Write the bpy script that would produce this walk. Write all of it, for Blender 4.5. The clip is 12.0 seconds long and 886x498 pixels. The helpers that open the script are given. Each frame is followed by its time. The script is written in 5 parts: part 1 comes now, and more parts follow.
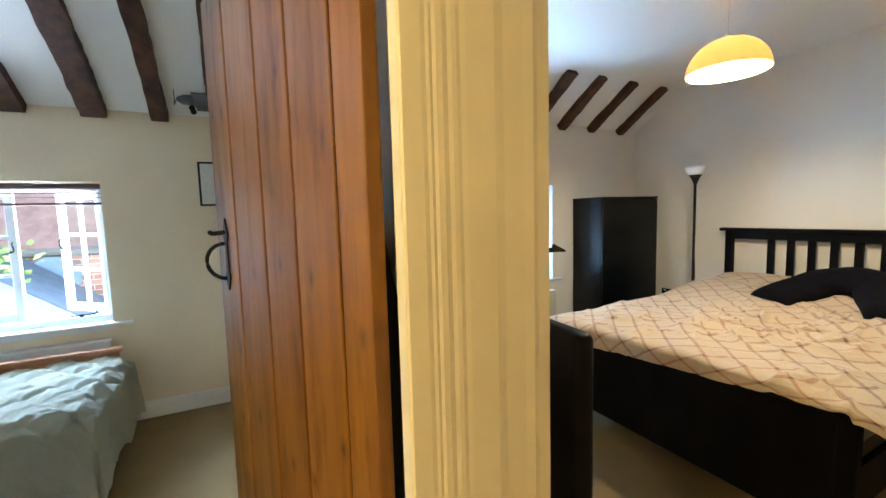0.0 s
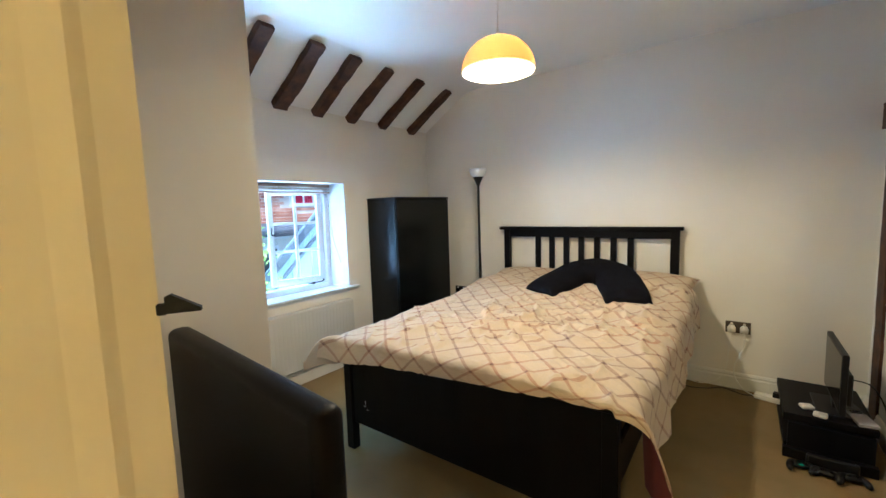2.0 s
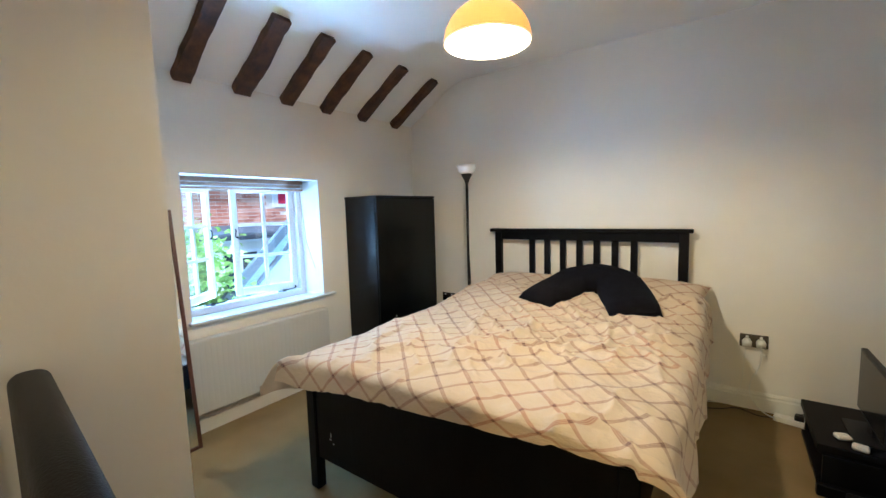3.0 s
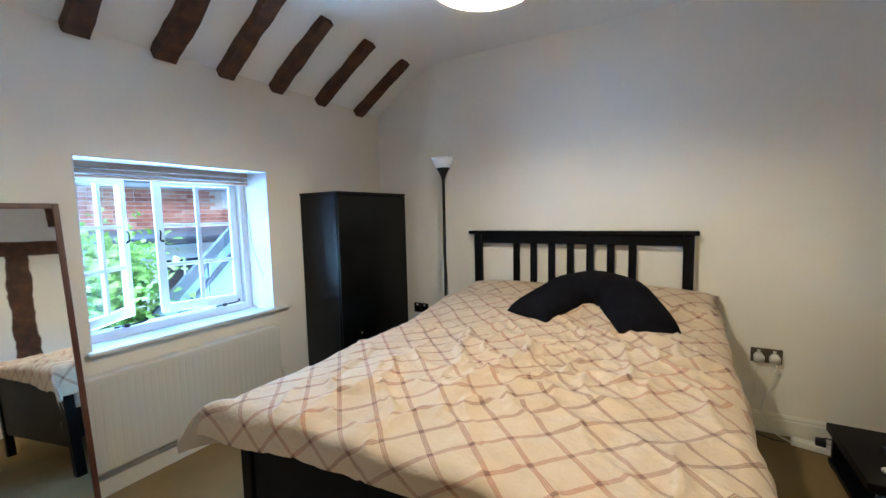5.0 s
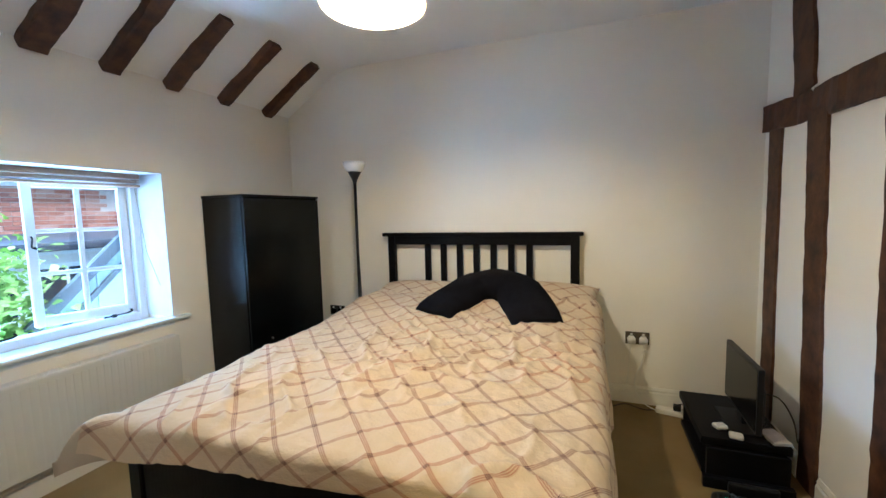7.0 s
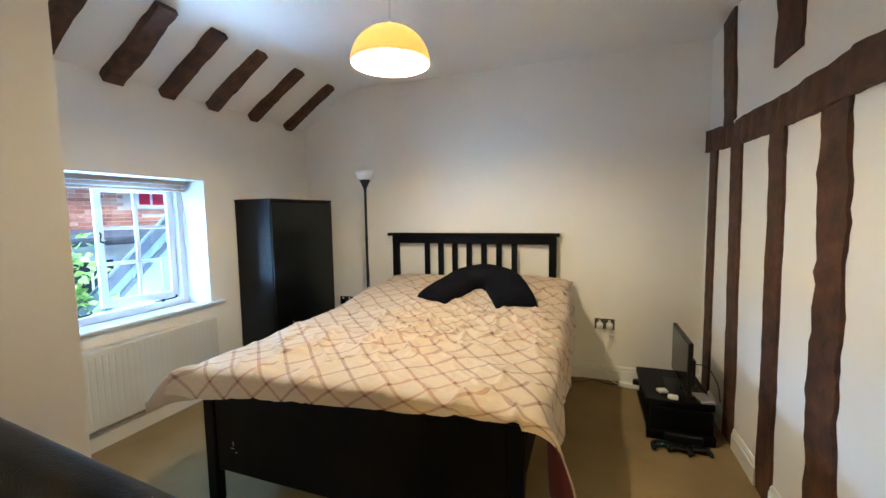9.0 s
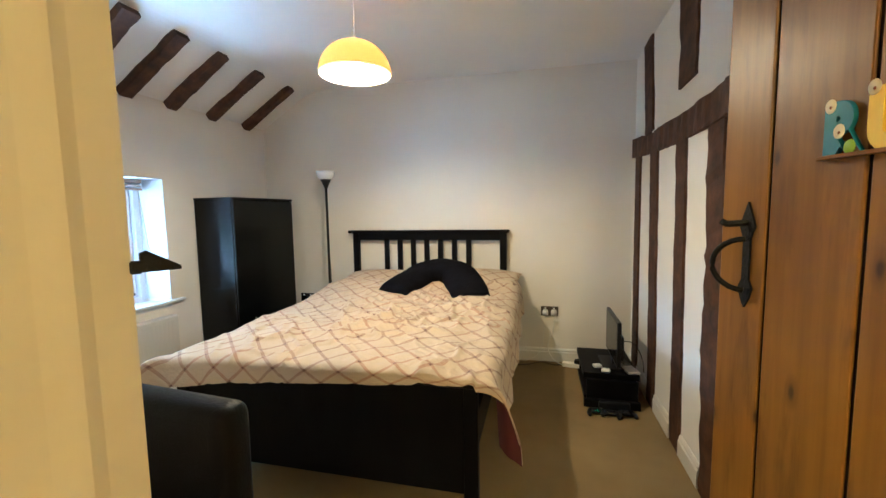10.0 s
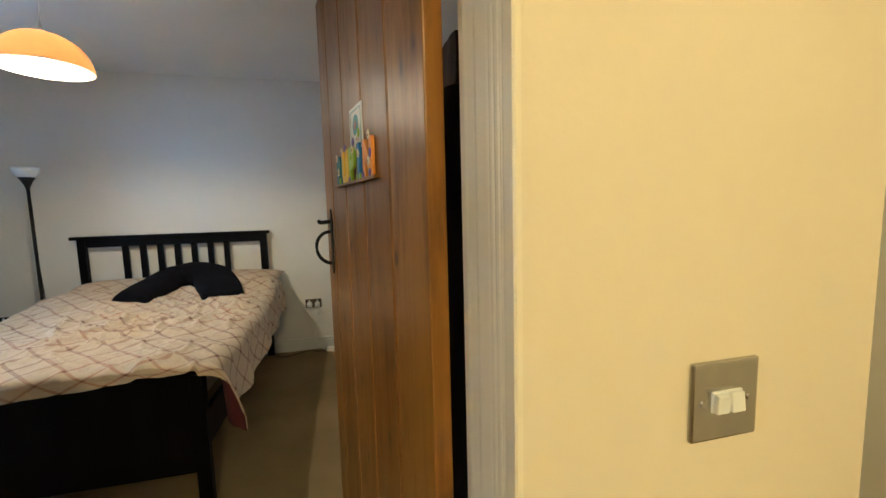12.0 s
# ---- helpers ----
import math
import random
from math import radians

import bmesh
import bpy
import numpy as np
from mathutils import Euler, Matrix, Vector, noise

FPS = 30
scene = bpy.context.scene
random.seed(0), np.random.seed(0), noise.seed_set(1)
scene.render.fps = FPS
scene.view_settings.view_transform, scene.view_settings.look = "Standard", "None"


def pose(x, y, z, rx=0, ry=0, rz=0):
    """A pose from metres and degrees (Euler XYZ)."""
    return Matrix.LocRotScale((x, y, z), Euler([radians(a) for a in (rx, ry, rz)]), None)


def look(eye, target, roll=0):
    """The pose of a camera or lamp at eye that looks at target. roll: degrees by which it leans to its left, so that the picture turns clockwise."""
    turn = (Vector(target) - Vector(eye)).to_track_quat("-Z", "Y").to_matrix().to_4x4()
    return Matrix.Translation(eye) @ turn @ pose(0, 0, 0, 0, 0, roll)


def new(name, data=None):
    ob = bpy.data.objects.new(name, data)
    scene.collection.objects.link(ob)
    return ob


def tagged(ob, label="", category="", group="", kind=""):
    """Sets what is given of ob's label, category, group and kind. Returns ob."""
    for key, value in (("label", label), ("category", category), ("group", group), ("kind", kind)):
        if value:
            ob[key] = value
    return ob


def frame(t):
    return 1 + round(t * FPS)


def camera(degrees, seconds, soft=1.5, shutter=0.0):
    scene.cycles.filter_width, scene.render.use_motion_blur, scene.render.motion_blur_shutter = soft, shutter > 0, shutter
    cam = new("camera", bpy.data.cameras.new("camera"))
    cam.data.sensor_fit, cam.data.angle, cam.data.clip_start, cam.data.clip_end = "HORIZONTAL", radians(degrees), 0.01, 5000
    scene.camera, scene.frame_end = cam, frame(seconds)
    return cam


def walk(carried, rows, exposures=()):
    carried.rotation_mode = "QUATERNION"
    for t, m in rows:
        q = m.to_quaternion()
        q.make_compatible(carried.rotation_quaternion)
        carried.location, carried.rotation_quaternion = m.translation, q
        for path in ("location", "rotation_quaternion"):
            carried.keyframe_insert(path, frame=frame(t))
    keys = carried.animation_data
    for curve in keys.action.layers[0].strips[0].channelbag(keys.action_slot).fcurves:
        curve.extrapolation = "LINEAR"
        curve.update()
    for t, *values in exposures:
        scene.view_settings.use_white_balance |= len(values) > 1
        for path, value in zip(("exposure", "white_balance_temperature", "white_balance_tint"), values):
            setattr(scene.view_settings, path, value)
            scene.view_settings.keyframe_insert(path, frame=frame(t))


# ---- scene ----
cam = camera(95.7, 12.0)
PATH = [
    (0, (2.101, -0.005, 1.397), (0.321, 0.89, 1.221), -1.6),
    (0.5, (2.133, 0.044, 1.397), (0.524, 1.217, 1.212), -2.0),
    (1, (2.07, 0.155, 1.385), (0.641, 1.542, 1.194), -2.0),
    (1.5, (1.978, 0.282, 1.398), (0.699, 1.806, 1.2), -1.9),
    (2, (1.89, 0.389, 1.395), (0.698, 1.983, 1.194), -1.8),
    (2.5, (1.803, 0.538, 1.382), (0.642, 2.155, 1.186), -1.8),
    (3, (1.738, 0.691, 1.375), (0.578, 2.309, 1.183), -1.6),
    (5, (1.428, 1.012, 1.341), (0.417, 2.728, 1.165), -1.3),
    (5.5, (1.437, 1.037, 1.338), (0.55, 2.821, 1.163), -1.4),
    (6, (1.449, 1.027, 1.329), (0.688, 2.868, 1.157), -1.5),
    (6.5, (1.516, 1.012, 1.34), (0.821, 2.879, 1.161), -1.5),
    (8.5, (1.74, 0.655, 1.384), (1.04, 2.519, 1.197), -1.0),
    (9, (1.759, 0.511, 1.375), (1.078, 2.383, 1.198), -0.8),
    (9.5, (1.772, 0.381, 1.366), (1.165, 2.279, 1.189), -0.9),
    (10, (1.806, 0.284, 1.359), (1.336, 2.219, 1.179), -0.9),
    (10.5, (1.854, 0.171, 1.36), (1.571, 2.143, 1.179), -1.2),
    (11, (1.966, 0.049, 1.366), (1.904, 2.04, 1.181), -1.3),
    (11.5, (2.099, -0.074, 1.363), (2.298, 1.907, 1.171), -1.6),
    (12, (2.215, -0.128, 1.365), (2.692, 1.803, 1.161), -1.5),
]
walk(cam, [(t, look(eye, target, roll)) for t, eye, target, roll in PATH], exposures=((0, 0.95, 5250, 8), (1.5, 1.0, 5050, 8), (3, 1.05, 4950, 9), (5, 0.86, 4820, 9), (6.5, 0.92, 4900, 9), (8.5, 1.05, 5100, 9), (10, 1.15, 5100, 9), (10.8, 1.25, 5050, 9), (11.5, 0.8, 4900, 9), (12, 0.45, 4750, 8)))

# world, lamps
world = bpy.data.worlds.new("sky")
scene.world = world
world.use_nodes = True
wn = world.node_tree
sky = wn.nodes.new("ShaderNodeTexSky")
sky.sky_type = "NISHITA"
sky.sun_disc = False
sky.sun_elevation, sky.sun_rotation = radians(49), radians(140)
wn.nodes["Background"].inputs["Strength"].default_value = 0.12
wn.links.new(sky.outputs[0], wn.nodes["Background"].inputs["Color"])

sun = new("sun", bpy.data.lights.new("sun", "SUN"))
sun.data.energy, sun.data.angle, sun.data.color = 3.8, radians(15), (1.0, 0.95, 0.88)
sun.matrix_world = look((5, -6, 9), (0, 0, 0))


def area_lamp(name, eye, target, w, h, power, color):
    d = bpy.data.lights.new(name, "AREA")
    d.shape, d.size, d.size_y, d.energy, d.color = "RECTANGLE", w, h, power, color
    ob = new(name, d)
    ob.matrix_world = look(eye, target)
    return ob


def bulb(name, place, power, color, radius=0.04):
    d = bpy.data.lights.new(name, "POINT")
    d.energy, d.color, d.shadow_soft_size = power, color, radius
    ob = new(name, d)
    ob.location = place
    return ob


# daylight falling in at the two casement windows from the open sky above them
area_lamp("sky_glow", (-2.45, 2.6, 2.7), (0.3, 2.35, 0.5), 1.4, 1.2, 60, (0.24, 0.62, 1.0))
area_lamp("sky_glow", (-3.0, -2.4, 2.3), (-0.2, -0.6, 0.1), 1.3, 1.1, 230, (0.70, 0.87, 1.0))
# low sky over the roof across the yard, falling level through the bedroom window
area_lamp("sky_glow", (-6.0, 2.3, 2.47), (-1.1, 2.27, 1.2), 3.4, 0.5, 200, (0.55, 0.80, 1.0))
# unseen fill lamp added south-west of the bedroom window, as daylight from the yard's open side
area_lamp("sky_glow", (-4.6, 0.0, 0.25), (-1.0, 2.2, 1.3), 1.8, 1.2, 170, (0.52, 0.78, 1.0))
# unseen fill lamps added below each window, standing in for daylight off the yard
area_lamp("yard_fill", (-2.42, 2.75, -0.35), (1.6, 2.0, 2.4), 1.3, 1.0, 410, (0.56, 0.79, 1.0))
area_lamp("yard_fill", (-2.35, -0.6, -0.35), (-0.6, -2.4, 1.8), 1.4, 1.0, 880, (0.90, 0.94, 1.0))
# pendant bulb and landing lamp
PENDANT = (0.88, 2.25)
bulb("pendant_bulb", (PENDANT[0], PENDANT[1], 2.125), 37, (1.0, 0.74, 0.40), 0.045)
bulb("landing_bulb", (2.15, -1.35, 2.2), 38, (1.0, 0.69, 0.23), 0.1)


# ---- materials ----
def mat_new(name):
    m = bpy.data.materials.new(name)
    m.use_nodes = True
    return m, m.node_tree.nodes, m.node_tree.links, m.node_tree.nodes["Principled BSDF"]


def ramp(nodes, links, src, stops):
    r = nodes.new("ShaderNodeValToRGB")
    el = r.color_ramp.elements
    while len(el) < len(stops):
        el.new(0.5)
    for e, (p, c) in zip(el, stops):
        e.position, e.color = p, (*c, 1)
    links.new(src, r.inputs[0])
    return r.outputs[0]


def mapped(nodes, links, scale=(1, 1, 1), coord="Object", rot=(0, 0, 0)):
    tc = nodes.new("ShaderNodeTexCoord")
    mp = nodes.new("ShaderNodeMapping")
    mp.inputs["Scale"].default_value = scale
    mp.inputs["Rotation"].default_value = rot
    links.new(tc.outputs[coord], mp.inputs[0])
    return mp.outputs[0]


def noise_tex(nodes, links, vec, scale, detail=4, rough=0.55):
    n = nodes.new("ShaderNodeTexNoise")
    n.inputs["Scale"].default_value, n.inputs["Detail"].default_value, n.inputs["Roughness"].default_value = scale, detail, rough
    links.new(vec, n.inputs["Vector"])
    return n.outputs["Fac"]


def bump(nodes, links, height, bsdf, strength=0.2, distance=0.01):
    b = nodes.new("ShaderNodeBump")
    b.inputs["Strength"].default_value, b.inputs["Distance"].default_value = strength, distance
    links.new(height, b.inputs["Height"])
    links.new(b.outputs[0], bsdf.inputs["Normal"])


def surface(name, a, b, rough=0.6, scale=6.0, fine=120.0, relief=0.1, metal=0.0, stretch=(1, 1, 1), sheen=0.0, depth=0.004, spec=0.5):
    """Two tones mixed by a broad noise, with a fine relief."""
    m, nodes, links, bsdf = mat_new(name)
    v = mapped(nodes, links, stretch)
    broad = noise_tex(nodes, links, v, scale)
    links.new(ramp(nodes, links, broad, [(0.3, a), (0.7, b)]), bsdf.inputs["Base Color"])
    bsdf.inputs["Roughness"].default_value, bsdf.inputs["Metallic"].default_value = rough, metal
    bsdf.inputs["Specular IOR Level"].default_value = spec
    if sheen:
        bsdf.inputs["Sheen Weight"].default_value = sheen
    if relief:
        bump(nodes, links, noise_tex(nodes, links, v, fine, 3), bsdf, relief, depth)
    return m


def wood(name, dark, mid, light, grain=(14, 14, 0.9), rough=0.45, relief=0.15, knots=True):
    m, nodes, links, bsdf = mat_new(name)
    info = nodes.new("ShaderNodeObjectInfo")
    v = mapped(nodes, links, grain)
    add = nodes.new("ShaderNodeVectorMath")
    add.operation = "ADD"
    mul = nodes.new("ShaderNodeVectorMath")
    mul.operation = "SCALE"
    comb = nodes.new("ShaderNodeCombineXYZ")
    for k in range(3):
        links.new(info.outputs["Random"], comb.inputs[k])
    links.new(comb.outputs[0], mul.inputs[0])
    mul.inputs["Scale"].default_value = 37.0
    links.new(v, add.inputs[0])
    links.new(mul.outputs[0], add.inputs[1])
    vec = add.outputs[0]
    g = noise_tex(nodes, links, vec, 1.6, 7, 0.62)
    col = ramp(nodes, links, g, [(0.28, dark), (0.5, mid), (0.75, light)])
    if knots:
        v2 = mapped(nodes, links, (8, 8, 4.5))
        add2 = nodes.new("ShaderNodeVectorMath")
        add2.operation = "ADD"
        links.new(v2, add2.inputs[0])
        links.new(mul.outputs[0], add2.inputs[1])
        vo = nodes.new("ShaderNodeTexVoronoi")
        vo.inputs["Scale"].default_value = 0.9
        links.new(add2.outputs[0], vo.inputs["Vector"])
        k = ramp(nodes, links, vo.outputs["Distance"], [(0.06, (1, 1, 1)), (0.15, (0, 0, 0))])
        mix = nodes.new("ShaderNodeMix")
        mix.data_type = "RGBA"
        links.new(k, mix.inputs[0])
        links.new(col, mix.inputs[6])
        mix.inputs[7].default_value = (*[c * 0.35 for c in dark], 1)
        col = mix.outputs[2]
    links.new(col, bsdf.inputs["Base Color"])
    bsdf.inputs["Roughness"].default_value = rough
    bump(nodes, links, g, bsdf, relief, 0.004)
    return m


def pine_mat(name):
    """Old varnished pine: honey ground, soft smoky streaks, fine grain and a few small dark knots; every plank differs."""
    m, nodes, links, bsdf = mat_new(name)
    info = nodes.new("ShaderNodeObjectInfo")
    comb = nodes.new("ShaderNodeCombineXYZ")
    for k in range(3):
        links.new(info.outputs["Random"], comb.inputs[k])

    def shifted(scale):
        n = nodes.new("ShaderNodeVectorMath")
        n.operation = "MULTIPLY_ADD"
        links.new(comb.outputs[0], n.inputs[0])
        n.inputs[1].default_value = (53.0, 31.0, 47.0)
        links.new(mapped(nodes, links, scale), n.inputs[2])
        return n.outputs[0]

    def blend(fac, a, b, mode="MIX"):
        n = nodes.new("ShaderNodeMix")
        n.data_type, n.blend_type = "RGBA", mode
        for slot, q in ((0, fac), (6, a), (7, b)):
            if isinstance(q, float):
                n.inputs[slot].default_value = q
            elif isinstance(q, tuple):
                n.inputs[slot].default_value = (*q, 1)
            else:
                links.new(q, n.inputs[slot])
        return n.outputs[2]

    grain = noise_tex(nodes, links, shifted((26, 26, 1.1)), 1.6, 6, 0.6)
    broad = noise_tex(nodes, links, shifted((3.0, 3.0, 1.1)), 1.0, 3, 0.5)
    smoke = noise_tex(nodes, links, shifted((15, 15, 2.4)), 1.0, 5, 0.65)
    col = ramp(nodes, links, broad, [(0.3, (0.165, 0.066, 0.006)), (0.7, (0.275, 0.122, 0.012))])
    col = blend(0.55, col, ramp(nodes, links, grain, [(0.35, (0.62, 0.55, 0.5)), (0.6, (1, 1, 1))]), "MULTIPLY")
    col = blend(ramp(nodes, links, smoke, [(0.52, (0, 0, 0)), (0.72, (0.8, 0.8, 0.8))]), col, (0.065, 0.024, 0.005))
    cells = nodes.new("ShaderNodeTexVoronoi")
    cells.voronoi_dimensions = "2D"
    cells.inputs["Scale"].default_value = 1.0
    yz = nodes.new("ShaderNodeSeparateXYZ")
    flat = nodes.new("ShaderNodeCombineXYZ")
    links.new(shifted((7, 8.5, 3.6)), yz.inputs[0])
    links.new(yz.outputs[1], flat.inputs[0])
    links.new(yz.outputs[2], flat.inputs[1])
    links.new(flat.outputs[0], cells.inputs["Vector"])
    dots = ramp(nodes, links, cells.outputs["Distance"], [(0.025, (0.9, 0.9, 0.9)), (0.06, (0.35, 0.35, 0.35)), (0.13, (0, 0, 0))])
    sparse = ramp(nodes, links, noise_tex(nodes, links, shifted((5, 5, 5)), 1.3, 2), [(0.36, (0, 0, 0)), (0.50, (1, 1, 1))])
    col = blend(blend(1.0, dots, sparse, "MULTIPLY"), col, (0.035, 0.014, 0.005))
    links.new(col, bsdf.inputs["Base Color"])
    links.new(ramp(nodes, links, smoke, [(0.3, (0.28, 0.28, 0.28)), (0.75, (0.46, 0.46, 0.46))]), bsdf.inputs["Roughness"])
    bsdf.inputs["Specular IOR Level"].default_value = 0.28
    bump(nodes, links, grain, bsdf, 0.12, 0.003)
    return m


def emitter(name, color, strength):
    m, nodes, links, bsdf = mat_new(name)
    bsdf.inputs["Base Color"].default_value = (*color, 1)
    bsdf.inputs["Emission Color"].default_value = (*color, 1)
    bsdf.inputs["Emission Strength"].default_value = strength
    return m


def glass_mat(name, tint=(1, 1, 1), rough=0.0):
    m, nodes, links, bsdf = mat_new(name)
    bsdf.inputs["Base Color"].default_value = (*tint, 1)
    bsdf.inputs["Transmission Weight"].default_value = 1.0
    bsdf.inputs["Roughness"].default_value = rough
    bsdf.inputs["IOR"].default_value = 1.45
    return m


M = {}
M["plaster"] = surface("cream_plaster", (0.79, 0.75, 0.67), (0.84, 0.80, 0.73), 0.85, 1.3, 55, 0.12)
M["white_plaster"] = surface("white_plaster", (0.85, 0.825, 0.77), (0.89, 0.87, 0.82), 0.85, 1.6, 50, 0.2)
M["ceiling"] = surface("ceiling_paint", (0.84, 0.83, 0.80), (0.87, 0.86, 0.83), 0.9, 1.5, 60, 0.1)
M["yellow_plaster"] = surface("pale_yellow_plaster", (0.72, 0.62, 0.43), (0.77, 0.67, 0.48), 0.85, 1.3, 55, 0.12)
M["gloss_white"] = surface("white_gloss_paint", (0.74, 0.72, 0.66), (0.80, 0.78, 0.72), 0.35, 3, 40, 0.05)
M["frame_cream"] = surface("cream_gloss_paint", (0.78, 0.69, 0.50), (0.83, 0.74, 0.55), 0.38, 4, 45, 0.06)
M["window_white"] = surface("white_window_paint", (0.66, 0.69, 0.72), (0.72, 0.75, 0.78), 0.35, 5, 60, 0.06)
M["carpet"] = surface("beige_carpet", (0.22, 0.148, 0.055), (0.30, 0.208, 0.084), 0.97, 2.2, 260, 0.7, depth=0.006)
M["beam"] = wood("dark_oak_beam", (0.016, 0.005, 0.002), (0.068, 0.024, 0.009), (0.13, 0.052, 0.018), (7, 7, 7), 0.7, 0.7, knots=False)
M["pine"] = pine_mat("varnished_pine")
M["black_wood"] = surface("black_stained_wood", (0.002, 0.002, 0.003), (0.005, 0.005, 0.006), 0.45, 9, 90, 0.12, stretch=(1, 1, 0.2), spec=0.09)
M["cabinet"] = surface("black_lacquer", (0.0015, 0.002, 0.0025), (0.003, 0.004, 0.0045), 0.26, 6, 80, 0.04, spec=0.22)
M["leather"] = surface("black_faux_leather", (0.004, 0.004, 0.004), (0.008, 0.007, 0.007), 0.42, 8, 260, 0.25, spec=0.14)
M["iron"] = surface("black_iron", (0.004, 0.004, 0.005), (0.008, 0.008, 0.009), 0.5, 30, 150, 0.3, spec=0.2)
M["black_fabric"] = surface("black_cotton", (0.003, 0.003, 0.005), (0.006, 0.006, 0.009), 0.95, 14, 420, 0.3, spec=0.1)
M["black_plastic"] = surface("black_plastic", (0.006, 0.006, 0.007), (0.010, 0.010, 0.011), 0.4, 20, 200, 0.05, spec=0.3)
M["white_plastic"] = surface("white_plastic", (0.75, 0.74, 0.70), (0.8, 0.79, 0.75), 0.4, 20, 200, 0.03)
M["chrome"] = surface("brushed_steel", (0.42, 0.40, 0.36), (0.52, 0.5, 0.45), 0.18, 20, 200, 0.02, metal=1.0)
M["radiator"] = surface("radiator_enamel", (0.60, 0.58, 0.53), (0.65, 0.63, 0.58), 0.4, 3, 60, 0.04)
M["glass"] = glass_mat("window_glass")


# ---- builders ----
def part(name, bm, material, parent=None, label=""):
    me = bpy.data.meshes.new(name)
    bm.normal_update()
    bm.to_mesh(me)
    bm.free()
    me.materials.append(material)
    ob = new(name, me)
    if parent:
        ob.parent = parent
    if label:
        tagged(ob, label)
    return ob


def thing(name, label, category, at=(0, 0, 0), turn=0.0, group="", kind="", lean=(0, 0)):
    ob = new(name)
    ob.empty_display_size = 0.1
    ob.matrix_world = pose(*at, lean[0], lean[1], turn)
    return tagged(ob, label, category, group, kind)


def block(bm, lo, hi, bevel=0.0, seg=2):
    c = [(a + b) / 2 for a, b in zip(lo, hi)]
    d = [abs(b - a) for a, b in zip(lo, hi)]
    r = bmesh.ops.create_cube(bm, size=1.0, matrix=Matrix.Translation(c) @ Matrix.Diagonal((*d, 1)))
    if bevel:
        edges = list({e for v in r["verts"] for e in v.link_edges})
        bmesh.ops.bevel(bm, geom=edges, offset=bevel, segments=seg, affect="EDGES", profile=0.5)


def box(name, lo, hi, material, parent=None, bevel=0.0, label="", seg=2):
    bm = bmesh.new()
    block(bm, lo, hi, bevel, seg)
    return part(name, bm, material, parent, label)


def smooth(ob):
    for p in ob.data.polygons:
        p.use_smooth = True
    return ob


def lathe(profile, steps=32, closed=False):
    """A bmesh turned round z from (radius, height) pairs."""
    bm = bmesh.new()
    rings = []
    for r, z in profile:
        rings.append([bm.verts.new((r * math.cos(2 * math.pi * k / steps), r * math.sin(2 * math.pi * k / steps), z)) for k in range(steps)])
    for a, b in zip(rings, rings[1:]):
        for k in range(steps):
            bm.faces.new((a[k], a[(k + 1) % steps], b[(k + 1) % steps], b[k]))
    if closed:
        bm.faces.new(list(reversed(rings[0])))
        bm.faces.new(rings[-1])
    bmesh.ops.recalc_face_normals(bm, faces=bm.faces)
    return bm


def tube(points, radius, steps=8, taper=None):
    """A bmesh pipe along points."""
    bm = bmesh.new()
    pts = [Vector(p) for p in points]
    rings = []
    for i, p in enumerate(pts):
        d = (pts[min(i + 1, len(pts) - 1)] - pts[max(i - 1, 0)]).normalized()
        q = d.to_track_quat("Z", "Y")
        r = radius if taper is None else radius * taper[i]
        rings.append([bm.verts.new(p + q @ Vector((r * math.cos(2 * math.pi * k / steps), r * math.sin(2 * math.pi * k / steps), 0))) for k in range(steps)])
    for a, b in zip(rings, rings[1:]):
        for k in range(steps):
            bm.faces.new((a[k], a[(k + 1) % steps], b[(k + 1) % steps], b[k]))
    bm.faces.new(list(reversed(rings[0])))
    bm.faces.new(rings[-1])
    return bm


def curve_points(pts, n=8):
    """Catmull-Rom through pts."""
    p = [Vector(q) for q in pts]
    p = [p[0] * 2 - p[1]] + p + [p[-1] * 2 - p[-2]]
    out = []
    for i in range(1, len(p) - 2):
        for k in range(n):
            t = k / n
            a, b, c, d = p[i - 1], p[i], p[i + 1], p[i + 2]
            out.append(0.5 * (2 * b + (c - a) * t + (2 * a - 5 * b + 4 * c - d) * t * t + (3 * b - a - 3 * c + d) * t ** 3))
    out.append(p[-2])
    return out


def extrude_profile(profile, length, axis="z"):
    """A bmesh prism from a closed (u, v) outline."""
    bm = bmesh.new()
    place = {"z": lambda u, v, w: (u, v, w), "x": lambda u, v, w: (w, u, v), "y": lambda u, v, w: (u, w, v)}[axis]
    a = [bm.verts.new(place(u, v, 0)) for u, v in profile]
    b = [bm.verts.new(place(u, v, length)) for u, v in profile]
    n = len(profile)
    for k in range(n):
        bm.faces.new((a[k], a[(k + 1) % n], b[(k + 1) % n], b[k]))
    bm.faces.new(list(reversed(a)))
    bm.faces.new(b)
    bmesh.ops.recalc_face_normals(bm, faces=bm.faces)
    return bm


